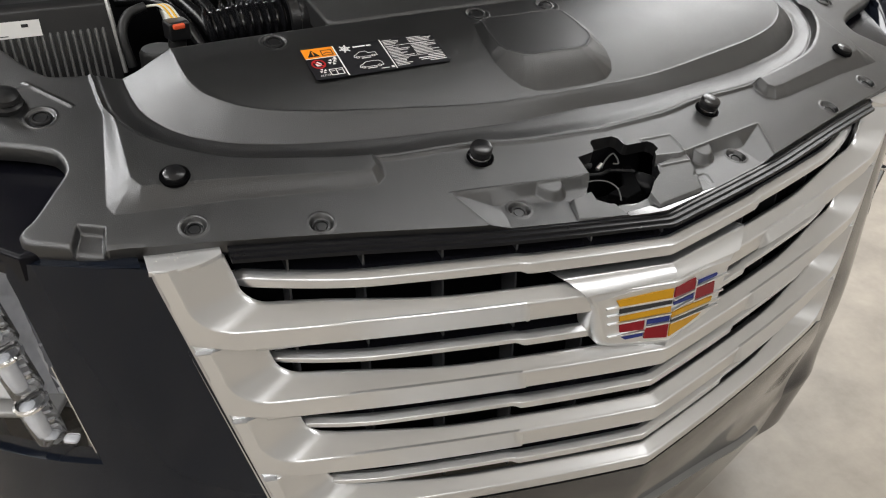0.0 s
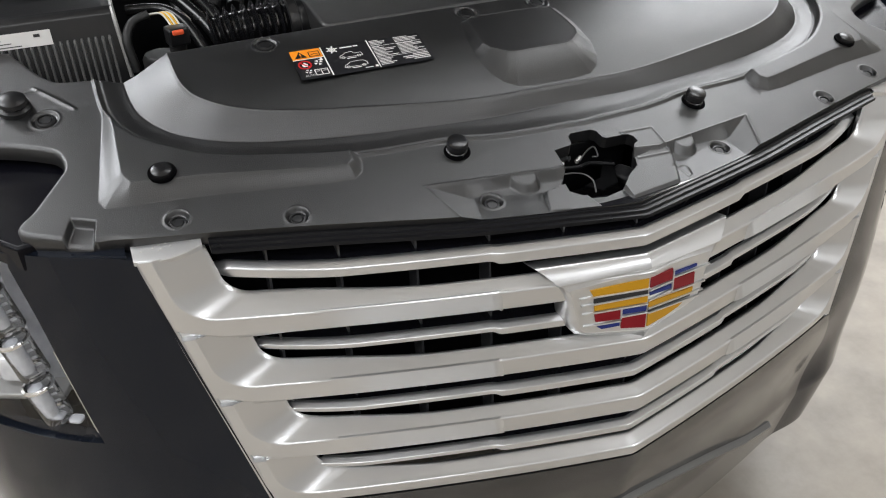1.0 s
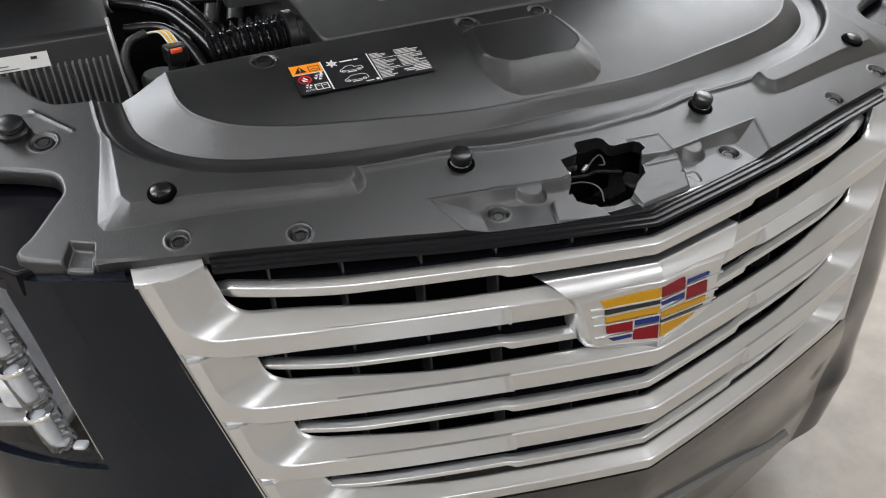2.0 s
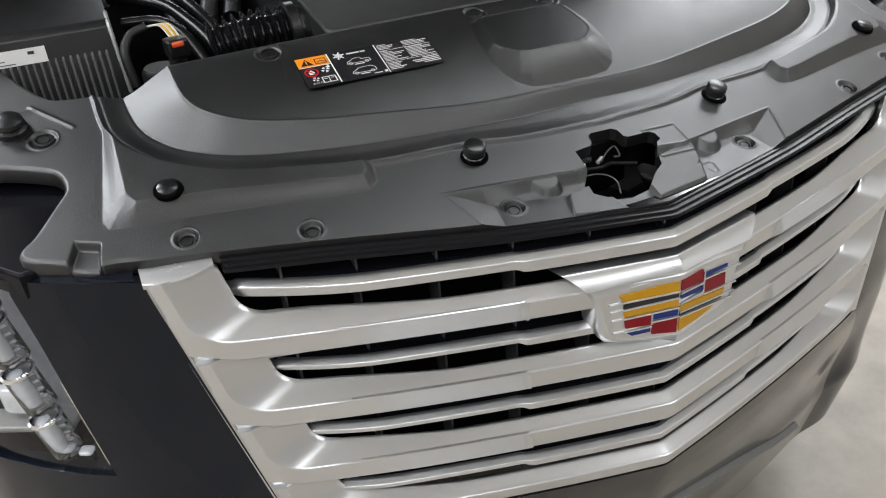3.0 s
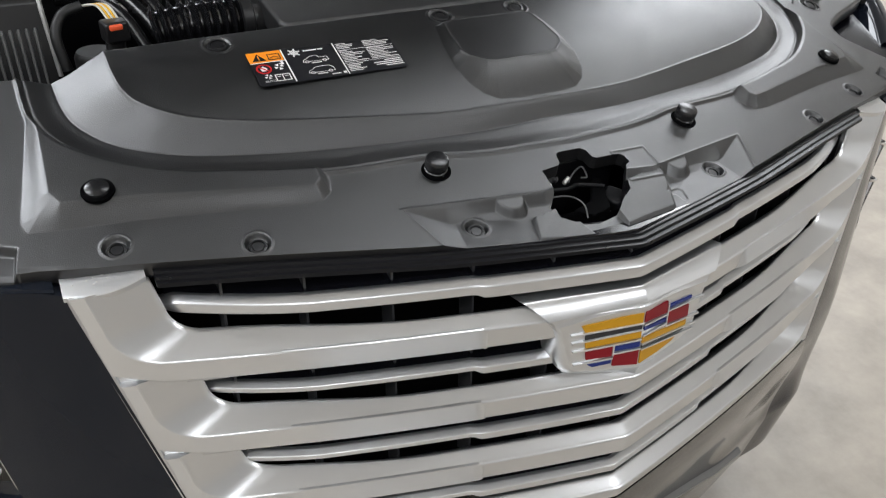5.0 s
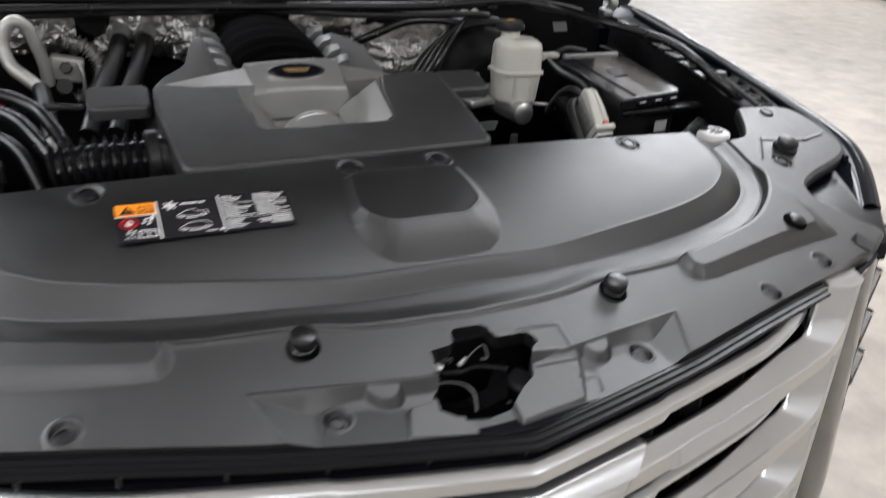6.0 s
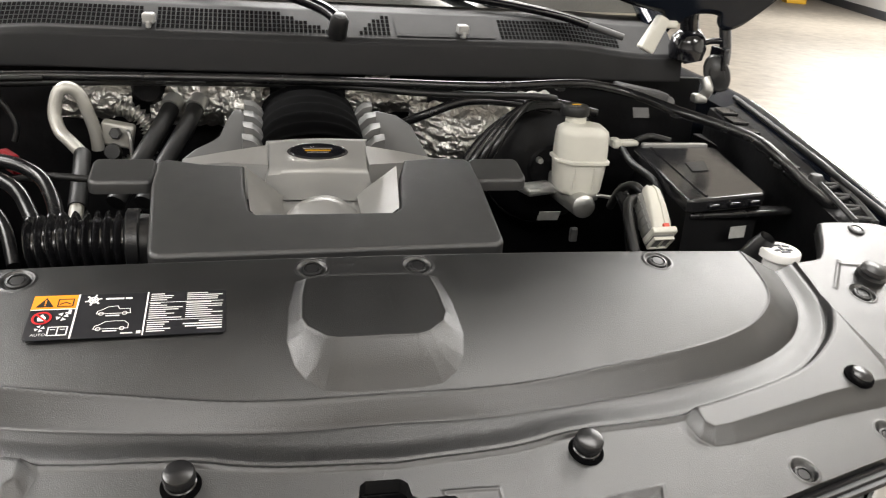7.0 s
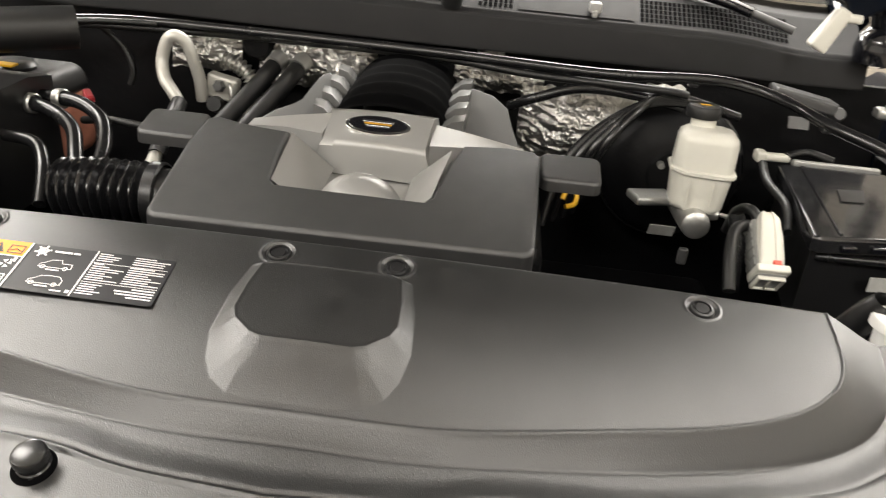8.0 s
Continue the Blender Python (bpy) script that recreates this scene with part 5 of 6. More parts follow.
for x in (-0.322, 0.295):
    part("clip", joined(box((0.022, 0.03, 0.02), (x, 1.232 + sweepback(x), 1.372), 0.004), box((0.010, 0.02, 0.014), (x, 1.222 + sweepback(x), 1.362), 0.003)), SILVER, COWL, "grey clip")
# pale raised blank between the vents
rows = [[(x, 1.220 + 0.07 * t + sweepback(x), 1.349 + 0.043 * t + 0.003) for t in (0.1, 0.95)] for x in np.linspace(0.155, 0.37, 12)]
part("blank", loft(rows), COWLGREY, COWL)
part("corner_bracket", joined(box((0.034, 0.030, 0.078), (0.690, 1.165, 1.386), 0.006, 2, Matrix.Rotation(0.45, 4, "Y"), 0.8), box((0.03, 0.024, 0.016), (0.722, 1.165, 1.407), 0.005)), WHITE, COWL, "pale grey corner bracket")

# wipers
WIPER = thing("wiper", "black windscreen wiper arm with its round pivot cap", "wiper", "wipers", (0.035, 1.20, 1.385))
part("arm", tube([(0.035, 1.20, 1.385), (0.005, 1.225, 1.405), (-0.065, 1.27, 1.425), (-0.18, 1.36, 1.44), (-0.33, 1.47, 1.46)], 0.0125, 10), GLOSS, WIPER)
part("pivot_cap", lathe([(0, 0.026), (0.012, 0.024), (0.018, 0.014), (0.019, -0.02)], (0.035, 1.195, 1.375), 20, facing((0.1, -0.5, 1))), PLASTIC, WIPER)
part("blade", tube([(-0.21, 1.38, 1.43), (-0.33, 1.47, 1.445), (-0.63, 1.53, 1.46)], 0.006, 8), RUBBER, WIPER)
WIPER = thing("wiper", "thin black windscreen wiper arm ending beside the pale bracket", "wiper", "wipers", (0.60, 1.26, 1.385))
part("arm", tube([(0.18, 1.44, 1.445), (0.30, 1.39, 1.430), (0.42, 1.34, 1.418), (0.53, 1.295, 1.402), (0.585, 1.265, 1.388)], 0.010, 10), GLOSS, WIPER)
# the grey colour stands in for gloss along the arm's end
part("arm_end", tube([(0.580, 1.268, 1.389), (0.62, 1.248, 1.378), (0.655, 1.235, 1.368)], 0.0075, 8), GREY, WIPER, "wiper arm end, gloss put into its grey colour")
part("blade", tube([(0.50, 1.33, 1.405), (0.30, 1.41, 1.425), (0.0, 1.47, 1.45)], 0.005, 8), RUBBER, WIPER)

# windscreen and the bright sill behind it
rows = [[(x, 1.36 + 0.06 * x * x + d * 0.84, 1.405 + d * 0.54) for x in np.linspace(-0.78, 0.78, 25)] for d in np.linspace(0, 0.95, 8)]
part("windscreen", loft(rows), SCREEN, CAR, "dark reflecting windscreen")
for s in (-1, 1):
    part("pillar", tube([(s * 0.80, 1.36, 1.38), (s * 0.78, 1.75, 1.62), (s * 0.72, 2.2, 1.90)], 0.035, 8), PAINT, CAR)

# ---- firewall ----
FIREWALL = thing("firewall", "black bulkhead lined with crumpled silver heat foil", "car body", at=(0, 1.25, 0.75))
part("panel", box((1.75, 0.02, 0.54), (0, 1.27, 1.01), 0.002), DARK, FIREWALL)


def foil(x0, x1, z0, z1, y, seed, bulge=0.03):
    """A crumpled sheet: creased folds over a bulge, with a ragged rim."""
    rows = []
    nx, nz = max(10, int((x1 - x0) / 0.0020)), max(8, int((z1 - z0) / 0.0020))
    for i in range(nx + 1):
        row = []
        for j in range(nz + 1):
            u, v = i / nx, j / nz
            x, z = x0 + (x1 - x0) * u, z0 + (z1 - z0) * v
            a = abs(noise.noise(Vector((x * 34 + z * 46, z * 52 - x * 18, seed * 3.1)))) * 0.011 + abs(noise.noise(Vector((x * 110 + z * 60 + 7, z * 90 - x * 30, seed)))) * 0.0055 + abs(noise.noise(Vector((x * 230 - z * 90, z * 210, seed + 4)))) * 0.0016
            rim = 0.012 * noise.noise(Vector((x * 45, seed, v * 3.0))) * (1 if j in (0, nz) else 0)
            row.append((x, y - bulge * math.sin(math.pi * u) * math.sin(math.pi * v) + a, z + rim))
        rows.append(row)
    return loft(rows)


for k, (xa, xb, za, zb, y, bulge) in enumerate(((-0.50, -0.36, 1.185, 1.262, 1.205, 0.025), (-0.33, -0.10, 1.170, 1.262, 1.215, 0.03), (-0.19, -0.115, 1.17, 1.25, 1.18, 0.03), (0.05, 0.22, 1.205, 1.250, 1.20, 0.02),
                                                (0.18, 0.44, 1.08, 1.232, 1.18, 0.05), (0.09, 0.14, 1.272, 1.292, 1.195, 0.006), (0.40, 0.47, 1.235, 1.262, 1.15, 0.01))):
    part("heat_foil", foil(xa, xb, za, zb, y, k + 1, bulge), FOIL, FIREWALL, "crumpled silver foil", sharp=45)
for xa, za, r in ((-0.33, 1.245, 0.035), (-0.05, 1.24, 0.03)):
    part("bulkhead_bulge", lathe([(0, 0.02), (r * 0.7, 0.018), (r, 0.0)], (xa, 1.215, za), 20, facing((0, -1, 0))), DARK, FIREWALL)

# long seal below the cowl and along the driver's side fender
SEAL = thing("bay_seal", "black rubber tube seal along the engine bay", "seal", at=(0, 1.1, 1.27))
part("tube", tube([(-0.82, 1.05, 1.25), (-0.6, 1.14, 1.272), (-0.3, 1.165, 1.274), (0.05, 1.15, 1.276), (0.313, 1.093, 1.283), (0.478, 1.066, 1.297), (0.550, 1.050, 1.294), (0.599, 1.000, 1.287), (0.630, 0.909, 1.280), (0.687, 0.844, 1.268), (0.728, 0.797, 1.255), (0.750, 0.745, 1.232), (0.772, 0.722, 1.208), (0.80, 0.700, 1.185), (0.83, 0.69, 1.16)], 0.0092, 14), HOSE, SEAL)
for x, y, z in ((0.46, 1.07, 1.294), (0.63, 0.909, 1.280), (0.75, 0.745, 1.232), (-0.3, 1.165, 1.274), (-0.6, 1.14, 1.272)):
    part("clip", box((0.016, 0.020, 0.008), (x, y + 0.004, z - 0.008), 0.002), PLASTIC, SEAL)
tagged(part("cable_loom", tube([(-0.75, 1.10, 1.262), (-0.4, 1.17, 1.262), (0.0, 1.16, 1.266), (0.2, 1.12, 1.262), (0.4, 1.08, 1.268), (0.46, 1.09, 1.262)], 0.007, 8), RUBBER), "thin black cable loom below the cowl", "cable")

# ---- engine cover ----
ENGINE = thing("engine_cover", "black grained engine cover around a silver centre piece", "engine cover", at=(-0.025, 0.66, 1.10))


def ec_top(x, y):
    return 1.180 + 0.2 * (y - 0.53)


outline = []
for cx, cy, a0 in ((0.186, 0.553, -90),):
    outline += [(cx + 0.016 * math.cos(radians(a0 + 15 * k)), cy + 0.016 * math.sin(radians(a0 + 15 * k))) for k in range(7)]
outline += [(0.205, 0.70), (0.206, 0.765), (0.198, 0.777), (0.16, 0.781), (0.10, 0.772), (0.085, 0.72), (0.072, 0.632), (0.064, 0.622), (-0.122, 0.622), (-0.131, 0.632), (-0.139, 0.70), (-0.140, 0.755), (-0.20, 0.762), (-0.25, 0.776), (-0.262, 0.766), (-0.264, 0.70)]
outline += [(-0.236 + 0.016 * math.cos(radians(180 + 15 * k)), 0.545 + 0.016 * math.sin(radians(180 + 15 * k))) for k in range(7)]
part("panel", slab(outline, ec_top, 0.034, 0.006), ENGPLASTIC, ENGINE, "black grained front panel")
for s, x0, x1 in ((1, 0.208, 0.292), (-1, -0.355, -0.266)):
    part("ear", slab(round_rect(x0, x1, 0.735, 0.800, 0.012)[::1], lambda x, y: 1.208 + 0.25 * (y - 0.74), 0.018, 0.005), ENGPLASTIC, ENGINE, "black side ear")
part("under_box", box((0.44, 0.22, 0.10), (-0.028, 0.66, 1.10), 0.01), DARK, ENGINE)
# silver recess walls
for poly in ([(-0.131, 0.632, 1.199), (-0.139, 0.76, 1.222), (-0.085, 0.79, 1.165), (-0.085, 0.655, 1.152)], [(0.072, 0.632, 1.200), (0.085, 0.75, 1.225), (0.030, 0.79, 1.165), (0.028, 0.655, 1.152)]):
    bm = bmesh.new()
    bm.faces.new([bm.verts.new(p) for p in poly])
    part("recess_wall", bm, SILVER, ENGINE)
part("recess_floor", box((0.20, 0.20, 0.01), (-0.03, 0.72, 1.150), 0.002), SILVER, ENGINE, "grey recess floor")
part("round_boss", lathe([(0, 0.052), (0.028, 0.050), (0.048, 0.038), (0.060, 0.018), (0.064, -0.03)], (-0.029, 0.690, 1.135), 32, facing((0, -0.6, 1))), SILVER, ENGINE, "grey silver round boss")
# badge block
blk = [[(-0.118, 0.795, 1.155), (-0.108, 0.790, 1.198), (-0.104, 0.798, 1.207), (-0.103, 0.848, 1.232), (-0.108, 0.866, 1.232), (-0.112, 0.90, 1.20)],
       [(0.060, 0.785, 1.155), (0.048, 0.782, 1.200), (0.045, 0.790, 1.210), (0.049, 0.852, 1.236), (0.054, 0.868, 1.235), (0.056, 0.90, 1.20)]]
mid = [[tuple(np.array(a) + (np.array(b) - np.array(a)) * u + np.array((0, -0.004 * math.sin(math.pi * u), 0.004 * math.sin(math.pi * u)))) for a, b in zip(*blk)] for u in np.linspace(0, 1, 9)]
block = part("badge_block", loft(mid, close=True), SILVER, ENGINE, "silver badge block", sharp=28)
nb = Vector((0.0, -0.42, 1)).normalized()
turn_b = facing(nb)
ell = lambda a, b, z: [(a * math.cos(2 * math.pi * k / 36), b * math.sin(2 * math.pi * k / 36), z) for k in range(36)]
for nm, a, b, z0, z1, mat in (("badge_rim", 0.0475, 0.0215, -0.004, 0.004, CHROME), ("badge_field", 0.043, 0.018, 0.002, 0.0055, GLOSS)):
    bm = loft([ell(a, b, z0), ell(a, b, z1 - 0.001), ell(a * 0.96, b * 0.93, z1)], close=True)
    bmesh.ops.transform(bm, matrix=Matrix.Translation((-0.029, 0.822, 1.2245)) @ turn_b, verts=bm.verts)
    part(nm, bm, mat, block)
# bright bars stand in for the emblem and the light reflected across it
for nm, mat, size, at in (("badge_glint", CHROME, (0.046, 0.0050, 0.002), (0, 0.0045, 0.0062)), ("badge_line", GOLD, (0.040, 0.0022, 0.002), (0, -0.0008, 0.0060)), ("badge_foot", CHROME, (0.034, 0.0028, 0.002), (0, -0.0050, 0.0060))):
    bm = box(size, at, 0.0006)
    bmesh.ops.transform(bm, matrix=Matrix.Translation((-0.029, 0.822, 1.2245)) @ turn_b, verts=bm.verts)
    part(nm, bm, mat, block)
# silver arms, and wings and rib ends shaded by a darker silver
for s in (-1, 1):
    cx = -0.028
    arm = [[(cx + s * 0.078, 0.80, 1.212), (cx + s * 0.078, 0.87, 1.224), (cx + s * 0.078, 0.90, 1.19)], [(cx + s * 0.14, 0.835, 1.205), (cx + s * 0.14, 0.885, 1.210), (cx + s * 0.14, 0.91, 1.18)],
           [(cx + s * 0.215, 0.885, 1.186), (cx + s * 0.215, 0.915, 1.188), (cx + s * 0.215, 0.93, 1.17)]]
    part("arm", loft([[*r, (r[0][0], r[0][1], 1.15)] for r in arm], close=True), SILVER, ENGINE, "silver arm")
    edge = [(-0.248, 0.170), (-0.245, 0.178), (-0.228, 0.188), (-0.198, 0.196), (-0.185, 0.203), (-0.176, 0.224), (-0.166, 0.238), (-0.154, 0.241), (-0.140, 0.233), (-0.134, 0.200), (-0.140, 0.176), (-0.177, 0.170), (-0.223, 0.164)] if s < 0 else \
           [(0.070, 0.237), (0.096, 0.241), (0.130, 0.235), (0.157, 0.221), (0.169, 0.195), (0.184, 0.172), (0.180, 0.164), (0.120, 0.164), (0.074, 0.172), (0.066, 0.205)]
    bm = bmesh.new()
    lean = lambda x, h, d: bm.verts.new((x, 0.95 + 1.5 * (h - 0.17) + d * 0.55, 1.0 + h - d * 0.83))
    front = [lean(x, h, 0.0) for x, h in edge]
    rear = [lean(x, h, 0.014) for x, h in edge]
    bm.faces.new(front)
    bm.faces.new(rear)
    for i in range(len(edge)):
        j = (i + 1) % len(edge)
        bm.faces.new((front[i], front[j], rear[j], rear[i]))
    bmesh.ops.bevel(bm, geom=[e for e in bm.edges if all(v in front for v in e.verts)], offset=0.003, segments=2, affect="EDGES", profile=0.5)
    bmesh.ops.triangulate(bm, faces=[g for g in bm.faces if len(g.verts) > 4])
    part("wing", bm, GREY_SHADED_SILVER, ENGINE, "silver wing, shade put into its darker grey")
    for i in range(4):
        y, z = 0.895 + 0.060 * i, 1.214 + 0.006 * i
        tooth = [[(cx + s * 0.118, y + 0.012, z + 0.010), (cx + s * 0.100, y + 0.002, z + 0.008), (cx + s * 0.082, y - 0.006, z - 0.006), (cx + s * 0.080, y - 0.004, z - 0.030), (cx + s * 0.118, y + 0.010, z - 0.040)],
                 [(cx + s * 0.120, y + 0.035, z + 0.014), (cx + s * 0.103, y + 0.030, z + 0.013), (cx + s * 0.088, y + 0.026, z + 0.002), (cx + s * 0.086, y + 0.026, z - 0.030), (cx + s * 0.120, y + 0.035, z - 0.040)],
                 [(cx + s * 0.120, y + 0.066, z + 0.006), (cx + s * 0.106, y + 0.064, z + 0.004), (cx + s * 0.096, y + 0.062, z - 0.006), (cx + s * 0.094, y + 0.062, z - 0.030), (cx + s * 0.120, y + 0.066, z - 0.040)]]
        part("rib_end", loft(tooth, close=True), GREY_SHADED_SILVER, ENGINE, "silver rib end, shade put into its darker grey", sharp=50)
# black ribbed arch
rows = []
for i in range(49):
    y = 0.875 + 0.285 * i / 48
    h = 0.054 + 0.014 * math.sin(i / 48 * math.pi * 0.7) + 0.0022 * math.cos(i / 48 * 2 * math.pi * 6)
    w = 0.092
    rows.append([(-0.028 + w * math.cos(math.pi * k / 16), y, 1.180 + 0.012 * i / 48 + h * 1.1 * math.sin(math.pi * k / 16) ** 0.7) for k in range(17)])
part("ribbed_arch", loft(rows), ARCHBLACK, ENGINE, "matt black ribbed intake arch")
part("arch_end", box((0.17, 0.02, 0.10), (-0.028, 1.165, 1.18), 0.01), RUBBER, ENGINE)
part("oil_dipstick", joined(tube([(0.268, 0.99, 1.085), (0.276, 1.00, 1.098), (0.292, 1.01, 1.092), (0.290, 1.00, 1.075), (0.275, 0.99, 1.072)], 0.0045, 8)), YELLOW, ENGINE, "yellow dipstick ring")
part("engine_block", box((0.50, 0.45, 0.25), (-0.02, 0.95, 0.98), 0.03), DARK, ENGINE)

# ---- brake fluid reservoir ----
BRAKE = thing("brake_fluid_reservoir", "milky white brake fluid reservoir with a black cap", "reservoir", at=(0.478, 1.0, 1.07))
tb = Matrix.Rotation(-0.10, 4, "Z")


def tank(levels, at):
    """Stacked eight-sided sections (z, half width, half depth, cut corner), turned a little."""
    rows = []
    for z, hx, hy, c in levels:
        ring8 = [(hx - c, -hy), (hx - c * 0.3, -hy + c * 0.3), (hx, -hy + c), (hx, hy - c), (hx - c, hy), (-hx + c, hy), (-hx, hy - c), (-hx, -hy + 1.3 * c), (-hx + 1.3 * c, -hy)]
        rows.append([tuple(Vector(at) + tb @ Vector((x, y, z))) for x, y in ring8])
    return loft(rows, close=True)


RES = (0.485, 0.992, 0.0)
part("upper_tank", tank([(1.172, 0.0475, 0.041, 0.016), (1.216, 0.0465, 0.040, 0.016), (1.226, 0.044, 0.037, 0.015), (1.233, 0.036, 0.030, 0.014), (1.235, 0.025, 0.022, 0.010)], RES), WHITE, BRAKE, "milky upper tank")
part("seam", tank([(1.163, 0.047, 0.040, 0.016), (1.165, 0.0525, 0.0455, 0.018), (1.170, 0.0525, 0.0455, 0.018), (1.173, 0.047, 0.040, 0.016)], RES), WHITE, BRAKE)
part("lower_tank", tank([(1.098, 0.030, 0.026, 0.012), (1.101, 0.038, 0.033, 0.014), (1.110, 0.043, 0.037, 0.015), (1.164, 0.0475, 0.041, 0.016)], RES), WHITE, BRAKE, "milky lower tank")
for k, u in enumerate((-0.018, 0.020)):
    part("tank_rib", box((0.003, 0.004, 0.046), tuple(Vector(RES) + tb @ Vector((u, -0.0405, 1.138))), 0.001, 1, tb), WHITE, BRAKE)
part("neck", lathe([(0.020, 0.0), (0.020, 0.022), (0.0, 0.022)], (0.476, 1.012, 1.228), 24), WHITE, BRAKE)
cap = part("cap", lathe([(0.027, 0.0), (0.028, 0.003), (0.028, 0.014), (0.024, 0.019), (0.0, 0.020)], (0.474, 1.016, 1.247), 28), RUBBER, BRAKE, "black screw cap")
part("cap_print", box((0.016, 0.005, 0.001), (0.474, 1.012, 1.2677), 0.0), YELLOW, cap)
part("master_cylinder", joined(lathe([(0, 0.034), (0.016, 0.034), (0.0225, 0.030), (0.0235, 0.024), (0.0235, -0.10)], (0.482, 0.962, 1.086), 28, facing((0.0, -1, 0.06))), box((0.05, 0.09, 0.03), (0.480, 1.03, 1.105), 0.008)), ALU, BRAKE, "cast aluminium master cylinder")
part("fitting", joined(lathe([(0, 0.02), (0.009, 0.02), (0.011, 0.012), (0.011, 0)], (0.508, 0.985, 1.092), 12, facing((1, -0.2, 0.1))), tube([(0.53, 0.98, 1.094), (0.57, 0.97, 1.09), (0.60, 1.0, 1.07)], 0.004, 6)), ALU, BRAKE)
part("bracket", box((0.075, 0.05, 0.016), (0.425, 1.04, 1.09), 0.005, 2, Matrix.Rotation(0.3, 4, "Z")), ALU, BRAKE)
BOOST = thing("brake_booster", "round black brake booster on the bulkhead", "brake booster", at=(0.47, 1.16, 1.1))
part("drum", lathe([(0, 0.05), (0.06, 0.05), (0.105, 0.035), (0.125, 0.012), (0.130, 0.0), (0.130, -0.02), (0.11, -0.05)], (0.47, 1.15, 1.11), 40, facing((-0.05, -1, 0.05))), DARK, BOOST)
part("crimp_ring", lathe([(0.128, -0.006), (0.134, -0.004), (0.134, 0.004), (0.128, 0.006)], (0.47, 1.155, 1.11), 40, facing((-0.05, -1, 0.05))), HOSE, BOOST, "crimped outer ring")
part("flange_plate", lathe([(0, 0.008), (0.045, 0.008), (0.052, 0.0)], (0.47, 1.102, 1.112), 28, facing((-0.05, -1, 0.05))), DARK, BOOST)
for a in (0.6, 2.5):
    part("stud", lathe([(0, 0.020), (0.006, 0.019), (0.007, 0.0)], (0.47 + 0.036 * math.cos(a), 1.10, 1.112 + 0.036 * math.sin(a)), 8, facing((-0.05, -1, 0.05))), ALU, BOOST, "steel stud")
for i in range(4):
    tagged(part("bay_hose", tube([(0.24 + 0.02 * i, 1.02 + 0.03 * i, 1.02), (0.27 + 0.02 * i, 1.06, 1.13 + 0.01 * i), (0.34 + 0.015 * i, 1.09, 1.205 + 0.008 * i), (0.43, 1.10, 1.245 + 0.004 * i), (0.56, 1.11, 1.23)], 0.0085, 10), HOSE), "black vacuum hose curving around the brake booster", "hose", "vacuum hoses")
tagged(part("bay_hose", tube([(0.16, 1.13, 1.20), (0.20, 1.10, 1.225), (0.28, 1.10, 1.252), (0.38, 1.10, 1.250), (0.46, 1.11, 1.235)], 0.009, 10), HOSE), "black hose below the cowl", "hose")

# ---- fuse box ----
FUSE = thing("fuse_box", "glossy black fuse box with a flat ribbed lid", "fuse box", at=(0.70, 0.91, 1.05))
lid_pts = [(0.588, 0.752), (0.600, 0.746), (0.748, 0.776), (0.762, 0.788), (0.822, 1.060), (0.816, 1.074), (0.645, 1.070), (0.632, 1.060)]
lid = part("lid", slab(lid_pts, lambda x, y: 1.1665 + 0.012 * (y - 0.9), 0.022, 0.006), LID, FUSE, "scuffed gloss black lid")
part("body", slab([(0.594, 0.758), (0.755, 0.788), (0.812, 1.062), (0.640, 1.060)], 1.143, 0.12, 0.004), PLASTIC, FUSE)
part("front_ledge", box((0.21, 0.030, 0.012), (0.706, 0.776, 1.130), 0.005, 3, Matrix.Rotation(0.06, 4, "Z")), HOSE, FUSE, "rounded black front ledge")
part("sticker", box((0.034, 0.001, 0.022), (0.700, 0.757, 1.100), 0.0, turn=Matrix.Rotation(0.16, 4, "Z")), STICKER, FUSE, "small white sticker")
part("rear_clip", box((0.15, 0.012, 0.012), (0.735, 1.082, 1.168), 0.003), SILVER, FUSE, "pale rear hinge strip")
part("lid_crease", slab([(0.668, 1.062), (0.674, 1.062), (0.634, 0.765), (0.628, 0.764)], lambda x, y: 1.1688 + 0.012 * (y - 0.9), 0.002, 0.0006), LID, lid)
part("lid_sticker", slab([(0.693, 0.957), (0.737, 0.964), (0.715, 0.905), (0.678, 0.900)], lambda x, y: 1.1684 + 0.012 * (y - 0.9), 0.001, 0.0), PLASTIC, lid, "dark printed sticker")
for u in range(3):
    part("lid_catch", box((0.022, 0.010, 0.010), (0.640 + 0.045 * u, 0.752 + 0.009 * u, 1.150), 0.003, 2, Matrix.Rotation(0.2, 4, "Z")), GLOSS, FUSE)
part("cable_clamp", joined(box((0.055, 0.020, 0.014), (0.640, 1.115, 1.165), 0.005, 2, Matrix.Rotation(0.1, 4, "Z")), box((0.02, 0.03, 0.02), (0.615, 1.115, 1.165), 0.005)), WHITE, FUSE, "white cable clamp")
part("cable", tube([(0.66, 1.115, 1.168), (0.70, 1.13, 1.175), (0.74, 1.11, 1.17)], 0.008, 8), RUBBER, FUSE)
part("cable", tube([(0.60, 1.05, 1.17), (0.592, 0.98, 1.16), (0.60, 0.90, 1.15), (0.59, 0.84, 1.13)], 0.007, 8), RUBBER, FUSE)

MODULE = thing("control_module", "grey control module under the cowl with a small label", "control unit", at=(0.66, 1.14, 1.24))
part("case", box((0.115, 0.05, 0.022), (0.672, 1.15, 1.266), 0.005, 2, Matrix.Rotation(0.17, 4, "Y")), GREY, MODULE)
